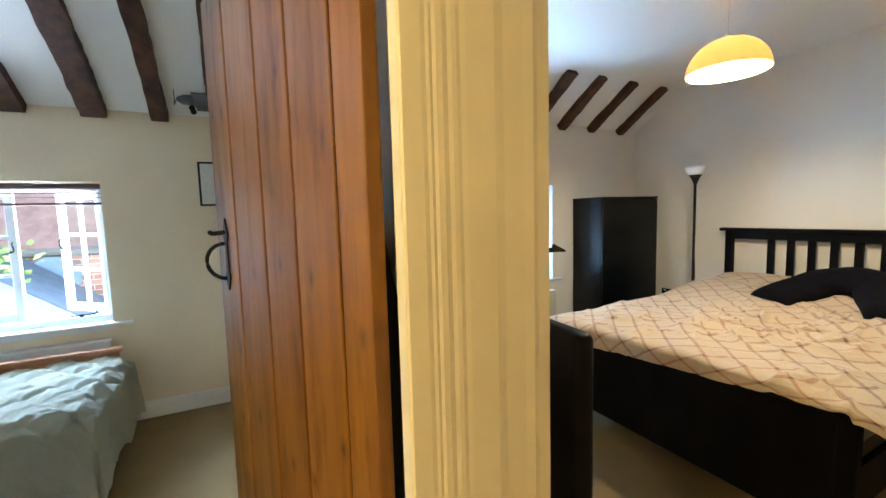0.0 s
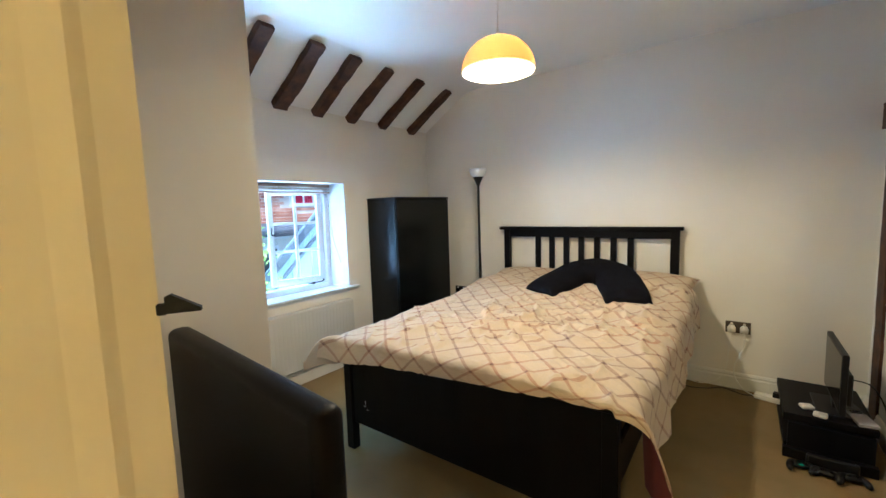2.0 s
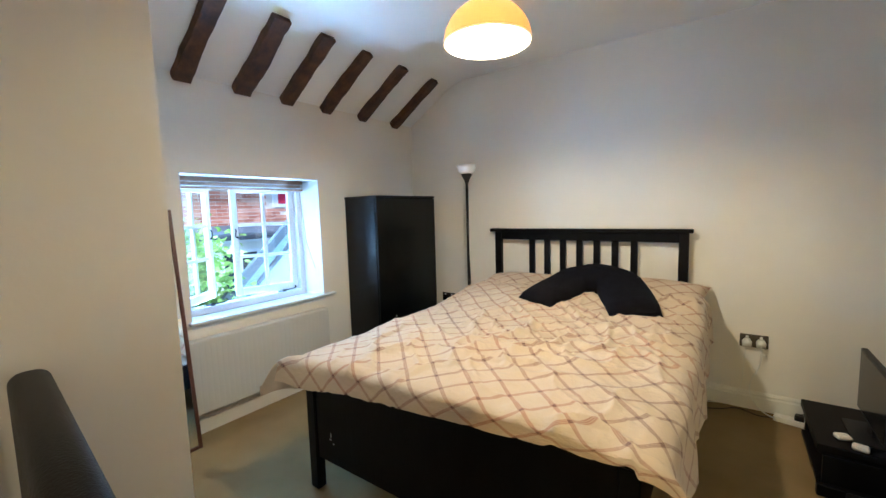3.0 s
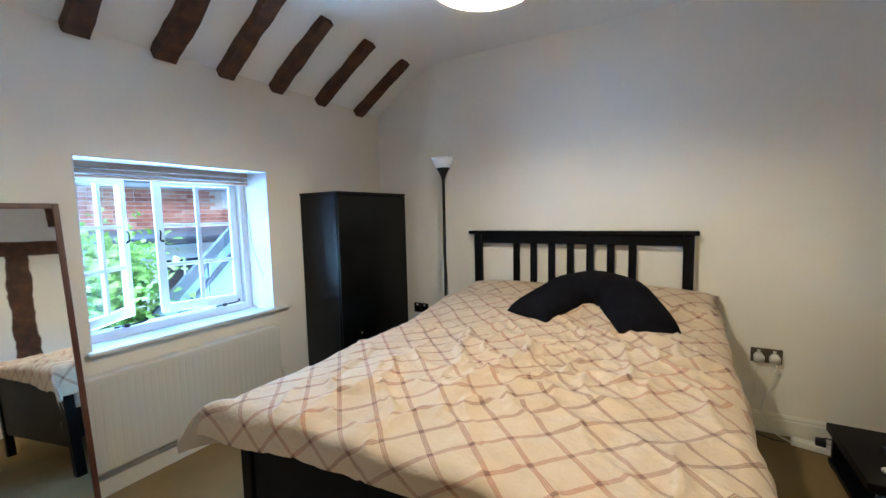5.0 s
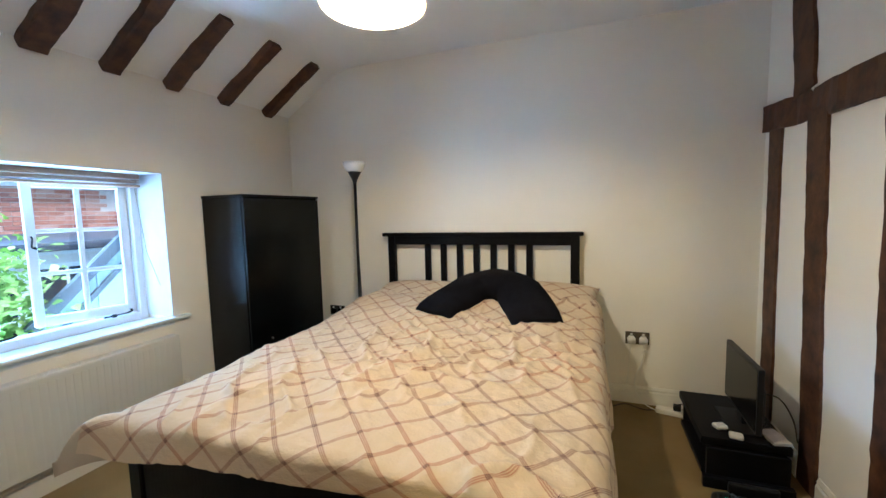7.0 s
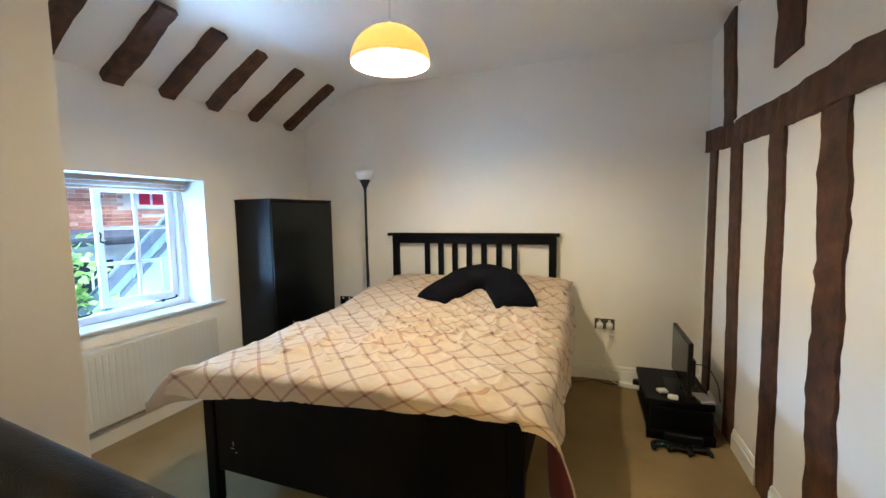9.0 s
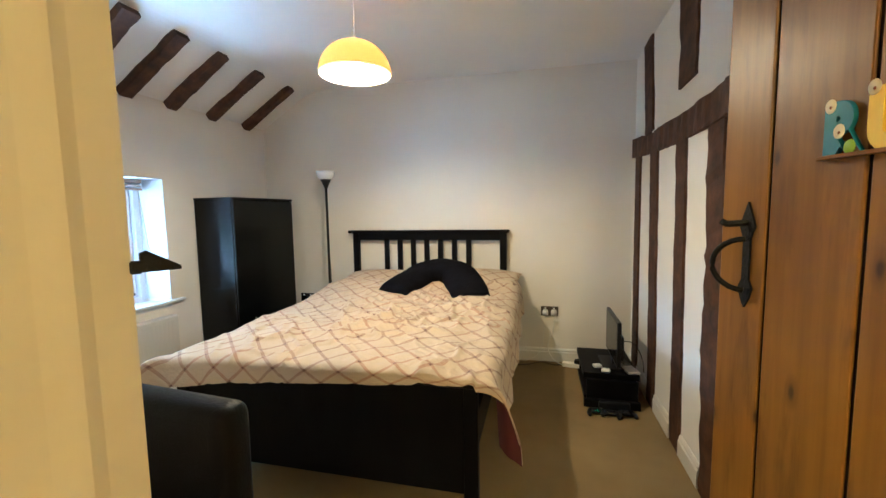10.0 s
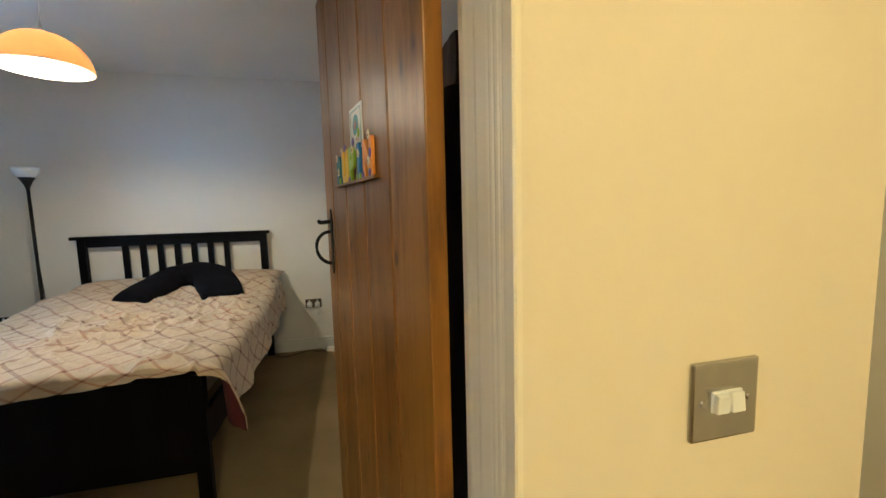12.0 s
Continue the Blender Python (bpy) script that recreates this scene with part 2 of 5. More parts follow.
def rough_beam(length, w, d, seed, wobble=0.008, axis="z", bevel=0.01):
    """A hewn timber with uneven arrises, along an axis from 0 to length; centred across."""
    rnd = random.Random(seed)
    n = max(8, int(length / 0.045))
    bm = bmesh.new()
    outline = [(-1, -1), (-0.78, -1.04), (0.8, -1.02), (1, -1), (1.03, -0.7), (1.0, 0.8), (1, 1), (-1, 1), (-1.02, 0.75), (-1.03, -0.7)]
    rings = []
    wl = wr = 0.0
    for i in range(n + 1):
        wl = 0.78 * wl + rnd.uniform(-0.8, 0.8) * wobble
        wr = 0.78 * wr + rnd.uniform(-0.8, 0.8) * wobble
        ring = []
        for u, v in outline:
            x = u * w / 2 + (wl if u < 0 else wr) + rnd.uniform(-0.3, 0.3) * wobble
            y = v * d / 2 + rnd.uniform(-0.25, 0.25) * wobble
            z = length * i / n
            ring.append(bm.verts.new({"z": (x, y, z), "y": (x, z, y), "x": (z, x, y)}[axis]))
        rings.append(ring)
    m = len(outline)
    for a, b in zip(rings, rings[1:]):
        for k in range(m):
            bm.faces.new((a[k], a[(k + 1) % m], b[(k + 1) % m], b[k]))
    bm.faces.new(list(reversed(rings[0])))
    bm.faces.new(rings[-1])
    bmesh.ops.recalc_face_normals(bm, faces=bm.faces)
    return bm


def wall(name, pieces, material, label):
    bm = bmesh.new()
    for lo, hi in pieces:
        block(bm, lo, hi)
    ob = part(name, bm, material)
    return tagged(ob, label, "wall", kind="structure")


# ---- plan ----
WEST, EAST, HEAD, CEIL = -0.97, 2.57, 3.96, 2.58
DOOR_Y0, DOOR_Y1 = 0.215, 0.50        # wall between landing and bedroom
DOOR_X0, DOOR_X1 = 1.53, 2.385        # bedroom doorway
WIN_Y0, WIN_Y1, WIN_Z0, WIN_Z1 = 1.76, 2.77, 0.70, 1.65
LWEST = -1.33
LWIN_Y0, LWIN_Y1, LWIN_Z0, LWIN_Z1 = -1.85, -0.82, 0.70, 1.67
EAVES = 2.22

# floors
tagged(box("floor", (-1.75, -2.9, -0.15), (3.9, 4.25, 0.0), M["carpet"]), "beige wall-to-wall carpet, worn and plain", "floor", kind="structure")

# bedroom walls
wall("wall_north", [((-1.36, HEAD, 0), (2.75, HEAD + 0.25, 2.85))], M["plaster"], "plain cream plaster wall behind the bed")
wall("wall_east", [((EAST, 0.43, 0), (EAST + 0.2, HEAD, 2.85))], M["white_plaster"], "white plaster wall with dark exposed timber framing")
wall("wall_west", [
    ((-1.36, 1.12, 0), (WEST, WIN_Y0, 2.5)), ((-1.36, WIN_Y1, 0), (WEST, HEAD, 2.5)),
    ((-1.36, WIN_Y0, 0), (WEST, WIN_Y1, WIN_Z0 - 0.03)), ((-1.36, WIN_Y0, WIN_Z1), (WEST, WIN_Y1, 2.5))],
    M["plaster"], "cream plaster window wall with a deep reveal")
wall("wall_south_west", [((WEST - 0.33, 1.0, 0), (0.57, 1.12, 2.85)), ((0.45, 0.50, 0), (0.57, 1.0, 2.85))], M["plaster"], "cream plaster wall of a boxed-out corner")
wall("wall_south", [((0.45, 0.30, 0), (1.495, DOOR_Y1, 2.85)), ((1.495, DOOR_Y0, 0), (DOOR_X0 - 0.004, DOOR_Y1, 2.85)),
     ((DOOR_X0 - 0.004, DOOR_Y0 + 0.001, 2.03), (DOOR_X1 + 0.003, DOOR_Y1 - 0.001, 2.85))], M["plaster"], "cream plaster wall with the bedroom doorway")

wall("wall_landing_north", [((DOOR_X1 + 0.004, 0.243, 0), (2.90, 0.43, 2.85))], M["yellow_plaster"], "pale yellow plaster landing wall beside the bedroom door")

# ceilings
def slope_ceiling(name, x0, z0, x1, z1, xe, y0, y1):
    ux, uz = x1 - x0, z1 - z0
    L = math.hypot(ux, uz)
    r = 0.16
    a, c = (x1 - r * ux / L, z1 - r * uz / L), (x1 + r, z1)
    arc = [((1 - t) ** 2 * a[0] + 2 * t * (1 - t) * x1 + t * t * c[0], (1 - t) ** 2 * a[1] + 2 * t * (1 - t) * z1 + t * t * c[1]) for t in [k / 8 for k in range(9)]]
    bm = extrude_profile([(x0, z0)] + arc + [(xe, z1), (xe, z1 + 0.12), (x1 - 0.05, z1 + 0.12), (x0, z0 + 0.16)], y1 - y0, "y")
    ob = part(name, bm, M["ceiling"])
    ob.location = (0, y0, 0)
    return tagged(ob, "white painted ceiling sloping down to the window wall", "ceiling", kind="structure")


slope_ceiling("ceiling", WEST - 0.02, EAVES, WEST + 0.56, CEIL, EAST + 0.02, 0.48, HEAD + 0.01)

# left room
wall("wall_left_room_west", [
    ((LWEST - 0.28, -2.6, 0), (LWEST, LWIN_Y0, 2.5)), ((LWEST - 0.28, LWIN_Y1, 0), (LWEST, 0.3, 2.5)),
    ((LWEST - 0.28, LWIN_Y0, 0), (LWEST, LWIN_Y1, LWIN_Z0 - 0.03)), ((LWEST - 0.28, LWIN_Y0, LWIN_Z1), (LWEST, LWIN_Y1, 2.5))],
    M["yellow_plaster"], "pale yellow plaster window wall of the second bedroom")
wall("wall_left_room_north", [((LWEST - 0.28, 0.3, 0), (0.45, 0.42, 2.85))], M["yellow_plaster"], "pale yellow plaster partition")
wall("wall_left_room_south", [((LWEST - 0.28, -2.75, 0), (3.9, -2.6, 2.85))], M["plaster"], "cream plaster wall")
slope_ceiling("ceiling_left_room", LWEST - 0.02, 2.13, LWEST + 0.75, 2.62, 1.5, -2.6, 0.3)

# landing
wall("wall_landing_west", [((1.36, -2.6, 0), (1.45, -0.66, 2.6)), ((1.36, -0.66, 2.03), (1.45, DOOR_Y0 - 0.002, 2.6))], M["plaster"], "cream plaster wall with the second bedroom's doorway")
wall("wall_landing_east", [((3.75, -2.6, 0), (3.9, 1.5, 2.85)), ((2.77, 1.4, 0), (3.75, 1.5, 2.85))], M["plaster"], "cream plaster landing wall")
tagged(box("ceiling_landing", (1.36, -2.6, 2.5), (3.75, 1.4, 2.6), M["ceiling"]), "white painted landing ceiling", "ceiling", kind="structure")


# ---- timber ----
SLOPE = math.degrees(math.atan2(CEIL - EAVES, 0.56))
for k, y in enumerate((1.81, 2.18, 2.515, 2.865, 3.26, 3.68)):
    w = (0.10, 0.105, 0.095, 0.085, 0.075, 0.07)[k]
    ob = part("ceiling_beam", rough_beam(0.61, w, 0.10, 20 + k, 0.006, "x"), M["beam"])
    ob.matrix_world = pose(WEST - 0.0, y, EAVES + 0.0, 0, -SLOPE, 0)
    tagged(ob, "dark brown hewn rafter end on the sloping ceiling", "beam", "bedroom rafters")
for k, (y, w) in enumerate(((-0.10, 0.09), (-0.45, 0.095), (-0.81, 0.14), (-1.2, 0.12), (-1.6, 0.12))):
    ob = part("ceiling_beam", rough_beam(0.95, w, 0.11, 50 + k, 0.006, "x"), M["beam"])
    ob.matrix_world = pose(LWEST, y, 2.13, 0, -math.degrees(math.atan2(0.49, 0.75)), 0)
    tagged(ob, "dark brown hewn rafter on the second bedroom's ceiling", "beam", "second bedroom rafters")

frame_timber = thing("timber_framing", "dark brown exposed oak posts and rail set in plaster", "timber frame", (EAST, 0, 0))


def stud(name, y0, y1, z0, z1, seed, wob, lean=0.0):
    """Upright timber almost flush with the plaster; lean is how far its top stands north of its foot."""
    ob = part(name, rough_beam(z1 - z0, y1 - y0, 0.06, seed, wob, "z"), M["beam"], frame_timber)
    ob.matrix_basis = pose(0.016, (y0 + y1) / 2, z0, -math.degrees(math.atan2(lean, z1 - z0)), 0, 0) @ pose(0, 0, 0, 0, 0, 90)


stud("post", 3.675, 3.825, 0.0, 1.83, 1, 0.005, 0.04)
stud("post", 3.155, 3.325, 0.0, 1.80, 2, 0.006, 0.09)
stud("post", 2.64, 2.80, 0.0, 1.79, 3, 0.006, 0.07)
stud("post", 2.17, 2.35, 0.0, 1.78, 4, 0.014, 0.06)
stud("post", 3.38, 3.58, 1.90, CEIL, 5, 0.008, 0.09)
stud("post", 2.60, 2.85, 2.03, CEIL, 6, 0.010, 0.02)
bm = rough_beam(2.9, 0.06, 0.145, 9, 0.010, "y")
for q in bm.verts:  # the rail sags and swells a little along its length
    q.co.z += 0.018 * math.sin(q.co.y * 2.1 + 0.6) + 0.012 * noise.noise(Vector((0, q.co.y * 3, 4)))
ob = part("rail", bm, M["beam"], frame_timber)
ob.matrix_basis = pose(0.012, 1.02, 1.785, 1.3, 0, 0)

# ---- doorways ----
# ribbed linings: (y, proud) from the landing edge to the bedroom edge
RIBS = [(0.0, 0.0), (0.0, 0.005), (0.004, 0.0078), (0.036, 0.0078), (0.044, 0.0071), (0.050, 0.0077), (0.055, 0.0070), (0.061, 0.0081), (0.072, 0.0081), (0.081, 0.0070), (0.089, 0.0079), (0.097, 0.0079), (0.104, 0.0072), (0.114, 0.0077),
        (0.168, 0.0077), (0.186, 0.0062), (0.228, 0.0062), (0.240, 0.0070), (0.248, 0.0075), (0.258, 0.0061), (0.285, 0.0055), (0.285, -0.004), (0.0, -0.004)]
for x, sgn in ((DOOR_X0, 1), (DOOR_X1, -1)):
    y_0, k = (DOOR_Y0, 1.0) if sgn > 0 else (0.243, 0.655)
    ob = part("trim", extrude_profile([(sgn * (p - 0.003), y * k) for y, p in RIBS], 2.02), M["frame_cream"])
    ob.location = (x, y_0, 0)
    tagged(ob, "cream gloss-painted ribbed door lining", "door frame", kind="structure")
tagged(box("trim", (DOOR_X0 + 0.01, DOOR_Y0 + 0.003, 2.0), (DOOR_X1 - 0.01, DOOR_Y1 - 0.003, 2.03), M["frame_cream"], bevel=0.003), "cream gloss-painted door head lining", "door frame", kind="structure")
tagged(box("trim", (1.345, -0.66, 0), (1.45, -0.63, 2.03), M["frame_cream"], bevel=0.003), "cream gloss-painted door lining", "door frame", kind="structure")

keeper = thing("latch_keeper", "black iron latch keeper on the door frame", "latch", (DOOR_X0 + 0.008, DOOR_Y1 + 0.002, 1.322), 58)
part("hook", extrude_profile([(0, -0.001), (0.0, 0.012), (0.004, 0.014), (0.024, 0.002), (0.024, -0.001)], 0.006, "y"), M["iron"], keeper)
box("staple", (-0.006, 0.0, -0.002), (0.001, 0.006, 0.007), M["iron"], keeper, 0.001, seg=1)


def ring_handle(parent, y, z, side, x):
    """Ring latch on a plank door: leaf-shaped plate, thumb piece and drop ring."""
    plate = part("latch_plate", extrude_profile([(0.85 * u, 0.68 * v) for u, v in [(-0.012, -0.115), (0, -0.14), (0.012, -0.115), (0.020, -0.085), (0.010, -0.06), (0.010, 0.05), (0.022, 0.085), (0.012, 0.115), (0, 0.15), (-0.012, 0.115), (-0.022, 0.085), (-0.010, 0.05), (-0.010, -0.06), (-0.020, -0.085)]], 0.004, "x"), M["iron"], parent, "black iron leaf-shaped latch plate")
    plate.location = (x if side > 0 else x - 0.004, y, z)
    pts = []
    for k in range(15):
        a = radians(90 + 180 * k / 14)
        pts.append((x + side * (0.008 + 0.036 * math.sin(radians(180 * k / 14))), y - 0.036 * math.cos(a) - 0.004, z - 0.014 + 0.048 * math.sin(a)))
    smooth(part("handle_ring", tube(pts, 0.0052, 10), M["iron"], parent, "black iron ring handle"))
    part("thumb_piece", tube(curve_points([(x, y, z + 0.065), (x + side * 0.03, y + 0.012, z + 0.062), (x + side * 0.035, y + 0.022, z + 0.066)], 4), 0.006, 8), M["iron"], parent)


def plank_door(name, hinge, turn, cuts, label, side, handle_z):
    """Ledged plank door; local y runs from the hinge to the free edge, thickness in x; cuts are the plank joints."""
    d = thing(name, label, "door", hinge, turn, kind="structure")
    width = cuts[-1]
    for a, b in zip(cuts, cuts[1:]):
        box("plank", (-0.016, a + 0.0034, 0.008), (0.016, b - 0.0034, 1.99), M["pine"], d, 0.003, seg=2)
    for c in cuts[1:-1]:
        box("tongue", (-0.0118, c - 0.006, 0.01), (0.0118, c + 0.006, 1.985), M["joint"], d)
    for z in (0.22, 1.0, 1.72):
        box("ledge", (-side * 0.016, 0.05, z), (-side * 0.04, width - 0.06, z + 0.11), M["pine"], d, 0.004, seg=1)
    ring_handle(d, width - 0.078, handle_z, side, side * 0.016)
    for z in (0.27, 1.77):
        box("strap_hinge", (-side * 0.04, 0.0, z), (-side * 0.044, 0.34, z + 0.035), M["iron"], d)
    return d


# near-black tongues: the shade of the plank gaps is put into their colour
M["joint"] = surface("gap_shade_joint", (0.006, 0.0025, 0.001), (0.014, 0.005, 0.002), 0.8, 9, 60, 0.2, spec=0.2)
door_1 = plank_door("door_1", (2.352, 0.448, 0), 12.5, (0.0, 0.165, 0.335, 0.505, 0.67, 0.79), "open ledged pine plank door with an iron ring latch", -1, 1.268)
door_2 = plank_door("door_2", (1.472, 0.186, 0), 108.6, (-0.014, 0.08, 0.243, 0.40, 0.582, 0.74), "open varnished pine plank door with an iron ring latch", -1, 1.298)

# ---- skirting ----
SKIRT = [(0, 0), (0.018, 0), (0.018, 0.085), (0.012, 0.095), (0.014, 0.105), (0.006, 0.12), (0, 0.12)]


def skirting(x0, y0, x1, y1, nx, ny):
    """Baseboard from one floor point to another; nx, ny points into the room."""
    L = math.hypot(x1 - x0, y1 - y0)
    ob = part("baseboard", extrude_profile(SKIRT, L, "y"), M["gloss_white"])
    dx, dy = (x1 - x0) / L, (y1 - y0) / L
    if dy * nx - dx * ny < 0:
        x0, y0, dx, dy = x1, y1, -dx, -dy
    ob.matrix_world = Matrix(((dy, dx, 0, x0), (-dx, dy, 0, y0), (0, 0, 1, 0), (0, 0, 0, 1)))
    return tagged(ob, "white painted moulded skirting board", "baseboard", kind="structure")


skirting(WEST, HEAD, EAST, HEAD, 0, -1)
skirting(WEST, 1.12, WEST, HEAD, 1, 0)
for a, b in ((3.83, HEAD), (3.33, 3.67), (2.81, 3.15), (2.36, 2.64), (0.50, 2.165)):
    skirting(EAST, a, EAST, b, -1, 0)
skirting(WEST, 1.12, 0.57, 1.12, 0, 1)
skirting(0.57, 0.50, 0.57, 1.138, 1, 0)
skirting(0.57, DOOR_Y1, DOOR_X0 - 0.004, DOOR_Y1, 0, 1)
skirting(LWEST, -2.6, LWEST, 0.3, 1, 0)


# ---- windows ----
def casement(parent, w, h, name="casement"):
    """Six-light casement in the local yz plane, hinge at y = 0; a part with panes and bars."""
    bm = bmesh.new()
    s = 0.045
    block(bm, (-0.02, 0, 0), (0.02, s, h), 0.004, 1)
    block(bm, (-0.02, w - s, 0), (0.02, w, h), 0.004, 1)
    block(bm, (-0.02, s, 0), (0.02, w - s, s + 0.012), 0.004, 1)
    block(bm, (-0.02, s, h - s), (0.02, w - s, h), 0.004, 1)
    c = part(name, bm, M["window_white"], parent)
    zs = [s + 0.012 + (h - 2 * s - 0.012) * k / 3 for k in (1, 2)]
    box("glazing_bar", (-0.013, w / 2 - 0.013, s), (0.013, w / 2 + 0.013, h - s), M["window_white"], c, 0.003, seg=1)
    for z in zs:
        box("glazing_bar", (-0.0125, s, z - 0.012), (0.0125, w - s, z + 0.012), M["window_white"], c, 0.003, seg=1)
    ys = [(s - 0.005, w / 2 - 0.008), (w / 2 + 0.008, w - s + 0.005)]
    zz = [s] + zs + [h - s]
    for a, b in ys:
        for lo, hi in zip(zz, zz[1:]):
            p = box("pane", (-0.002, a, lo), (0.002, b, hi), M["glass"], c)
            p.visible_shadow = False
    return c


def window(name, x, y0, y1, z0, z1, open_left, open_right, face, label, split=0.5):
    """Two casements in a timber frame at x; open angles swing outwards."""
    t = thing(name, label, "window", (x, 0, 0), kind="structure")
    f = 0.05
    for lo, hi in (((-0.04, y0, z0), (0.04, y0 + f, z1)), ((-0.04, y1 - f, z0), (0.04, y1, z1)), ((-0.04, y0 + f, z0), (0.04, y1 - f, z0 + f)), ((-0.04, y0 + f, z1 - f), (0.04, y1 - f, z1))):
        box("window_frame", lo, hi, M["window_white"], t, 0.004, seg=1)
    mid = y0 + (y1 - y0) * split
    w, h = mid - y0 - f - 0.002, z1 - z0 - 2 * f - 0.006
    a = casement(t, w, h)
    wa, w = w, y1 - mid - f - 0.002
    a.matrix_basis = pose(-0.01, y0 + f + 0.001, z0 + f + 0.003, 0, 0, open_left)
    b = casement(t, w, h)
    b.matrix_basis = pose(-0.01, y1 - f - 0.001, z0 + f + 0.003, 0, 0, 180 - open_right)
    # latches and stays
    for c, sgn, w in ((a, 1, wa), (b, -1, w)):
        part("casement_latch", tube(curve_points([(sgn * 0.022, w - 0.022, h * 0.62), (sgn * 0.035, w - 0.024, h * 0.60), (sgn * 0.03, w - 0.02, h * 0.55), (sgn * 0.03, w - 0.04, h * 0.535), (sgn * 0.03, w - 0.03, h * 0.55)], 4), 0.0045, 6), M["iron"], c)
    for yy in (y0 + 0.18, y1 - 0.27):
        pts = [(0.05, yy, z0 + f + 0.012), (0.055, yy + 0.09, z0 + f + 0.014), (0.06, yy + 0.14, z0 + f + 0.018), (0.065, yy + 0.155, z0 + f + 0.03), (0.06, yy + 0.145, z0 + f + 0.036)]
        part("casement_stay", tube(curve_points(pts, 4), 0.005, 6), M["iron"], t)
        box("stay_peg", (0.035, yy + 0.05, z0 + f), (0.05, yy + 0.075, z0 + f + 0.02), M["iron"], t, 0.003, seg=1)
    box("window_sill", (0.03, y0 - (0.0), z0 - 0.03), (face - x + 0.0, y1, z0), M["window_white"], t)
    return t


window("window_1", WEST - 0.28, WIN_Y0, WIN_Y1, WIN_Z0, WIN_Z1, 37, 15, WEST, "white-painted casement window, one light wide open, one ajar", 0.475)
window("window_2", LWEST - 0.2, LWIN_Y0, LWIN_Y1, LWIN_Z0, LWIN_Z1, 5, 45, LWEST, "white-painted two-casement window with one light open")
tagged(box("window_board", (WEST - 0.06, WIN_Y0 - 0.02, WIN_Z0), (WEST + 0.035, WIN_Y1 + 0.1, WIN_Z0 + 0.022), M["window_white"], bevel=0.008), "white painted window board with a rounded nose", "window sill", kind="structure")
tagged(box("window_board", (LWEST - 0.06, LWIN_Y0 - 0.1, LWIN_Z0), (LWEST + 0.035, LWIN_Y1 + 0.11, LWIN_Z0 + 0.022), M["gloss_white"], bevel=0.008), "white painted window board with a rounded nose", "window sill", kind="structure")
for nm, lo, hi in (("trim", (WEST - 0.24, WIN_Y1 - 0.006, WIN_Z0 + 0.022), (WEST - 0.001, WIN_Y1 + 0.001, WIN_Z1)), ("trim", (WEST - 0.24, WIN_Y0 - 0.001, WIN_Z0 + 0.022), (WEST - 0.001, WIN_Y0 + 0.006, WIN_Z1)), ("trim", (WEST - 0.24, WIN_Y0, WIN_Z1 - 0.006), (WEST - 0.001, WIN_Y1, WIN_Z1 + 0.001))):
    tagged(box(nm, lo, hi, M["window_white"]), "white painted window reveal", "window reveal", kind="structure")

M["blind_wood"] = wood("blind_slats", (0.24, 0.16, 0.11), (0.36, 0.25, 0.18), (0.46, 0.34, 0.26), (20, 1.2, 20), 0.5, 0.1, knots=False)
M["blind_dark"] = wood("dark_blind_slats", (0.045, 0.02, 0.014), (0.08, 0.036, 0.025), (0.12, 0.06, 0.04), (20, 1.2, 20), 0.4, 0.1, knots=False)


def venetian(name, x, y0, y1, ztop, n, mat, label, drop=0.012):
    t = thing(name, label, "blind", (x, 0, ztop))
    box("head_rail", (-0.025, y0, -0.03), (0.025, y1, 0), mat, t, 0.003, seg=1)
    for k in range(n):
        s = box("slat", (-0.024, y0 + 0.004, 0), (0.024, y1 - 0.004, 0.003), mat, t)
        s.location = (0, 0, -0.035 - drop * (k + 1))
    box("bottom_rail", (-0.025, y0, -0.055 - drop * (n + 1)), (0.025, y1, -0.04 - drop * (n + 1)), mat, t, 0.003, seg=1)
    return t


blind = venetian("venetian_blind", WEST - 0.19, WIN_Y0 + 0.02, WIN_Y1 - 0.03, WIN_Z1 - 0.004, 3, M["blind_wood"], "wooden slatted blind drawn fully up under the lintel", 0.007)
part("cord", tube([(0.03, WIN_Y1 - 0.07, -0.09), (0.06, WIN_Y1 - 0.05, -0.5), (0.10, WIN_Y1 - 0.01, -0.72)], 0.0018, 5), M["chrome"], blind)
venetian("venetian_blind", LWEST - 0.11, LWIN_Y0 + 0.02, LWIN_Y1 - 0.02, LWIN_Z1 - 0.008, 2, M["blind_dark"], "dark wooden slatted blind drawn nearly up", 0.028)


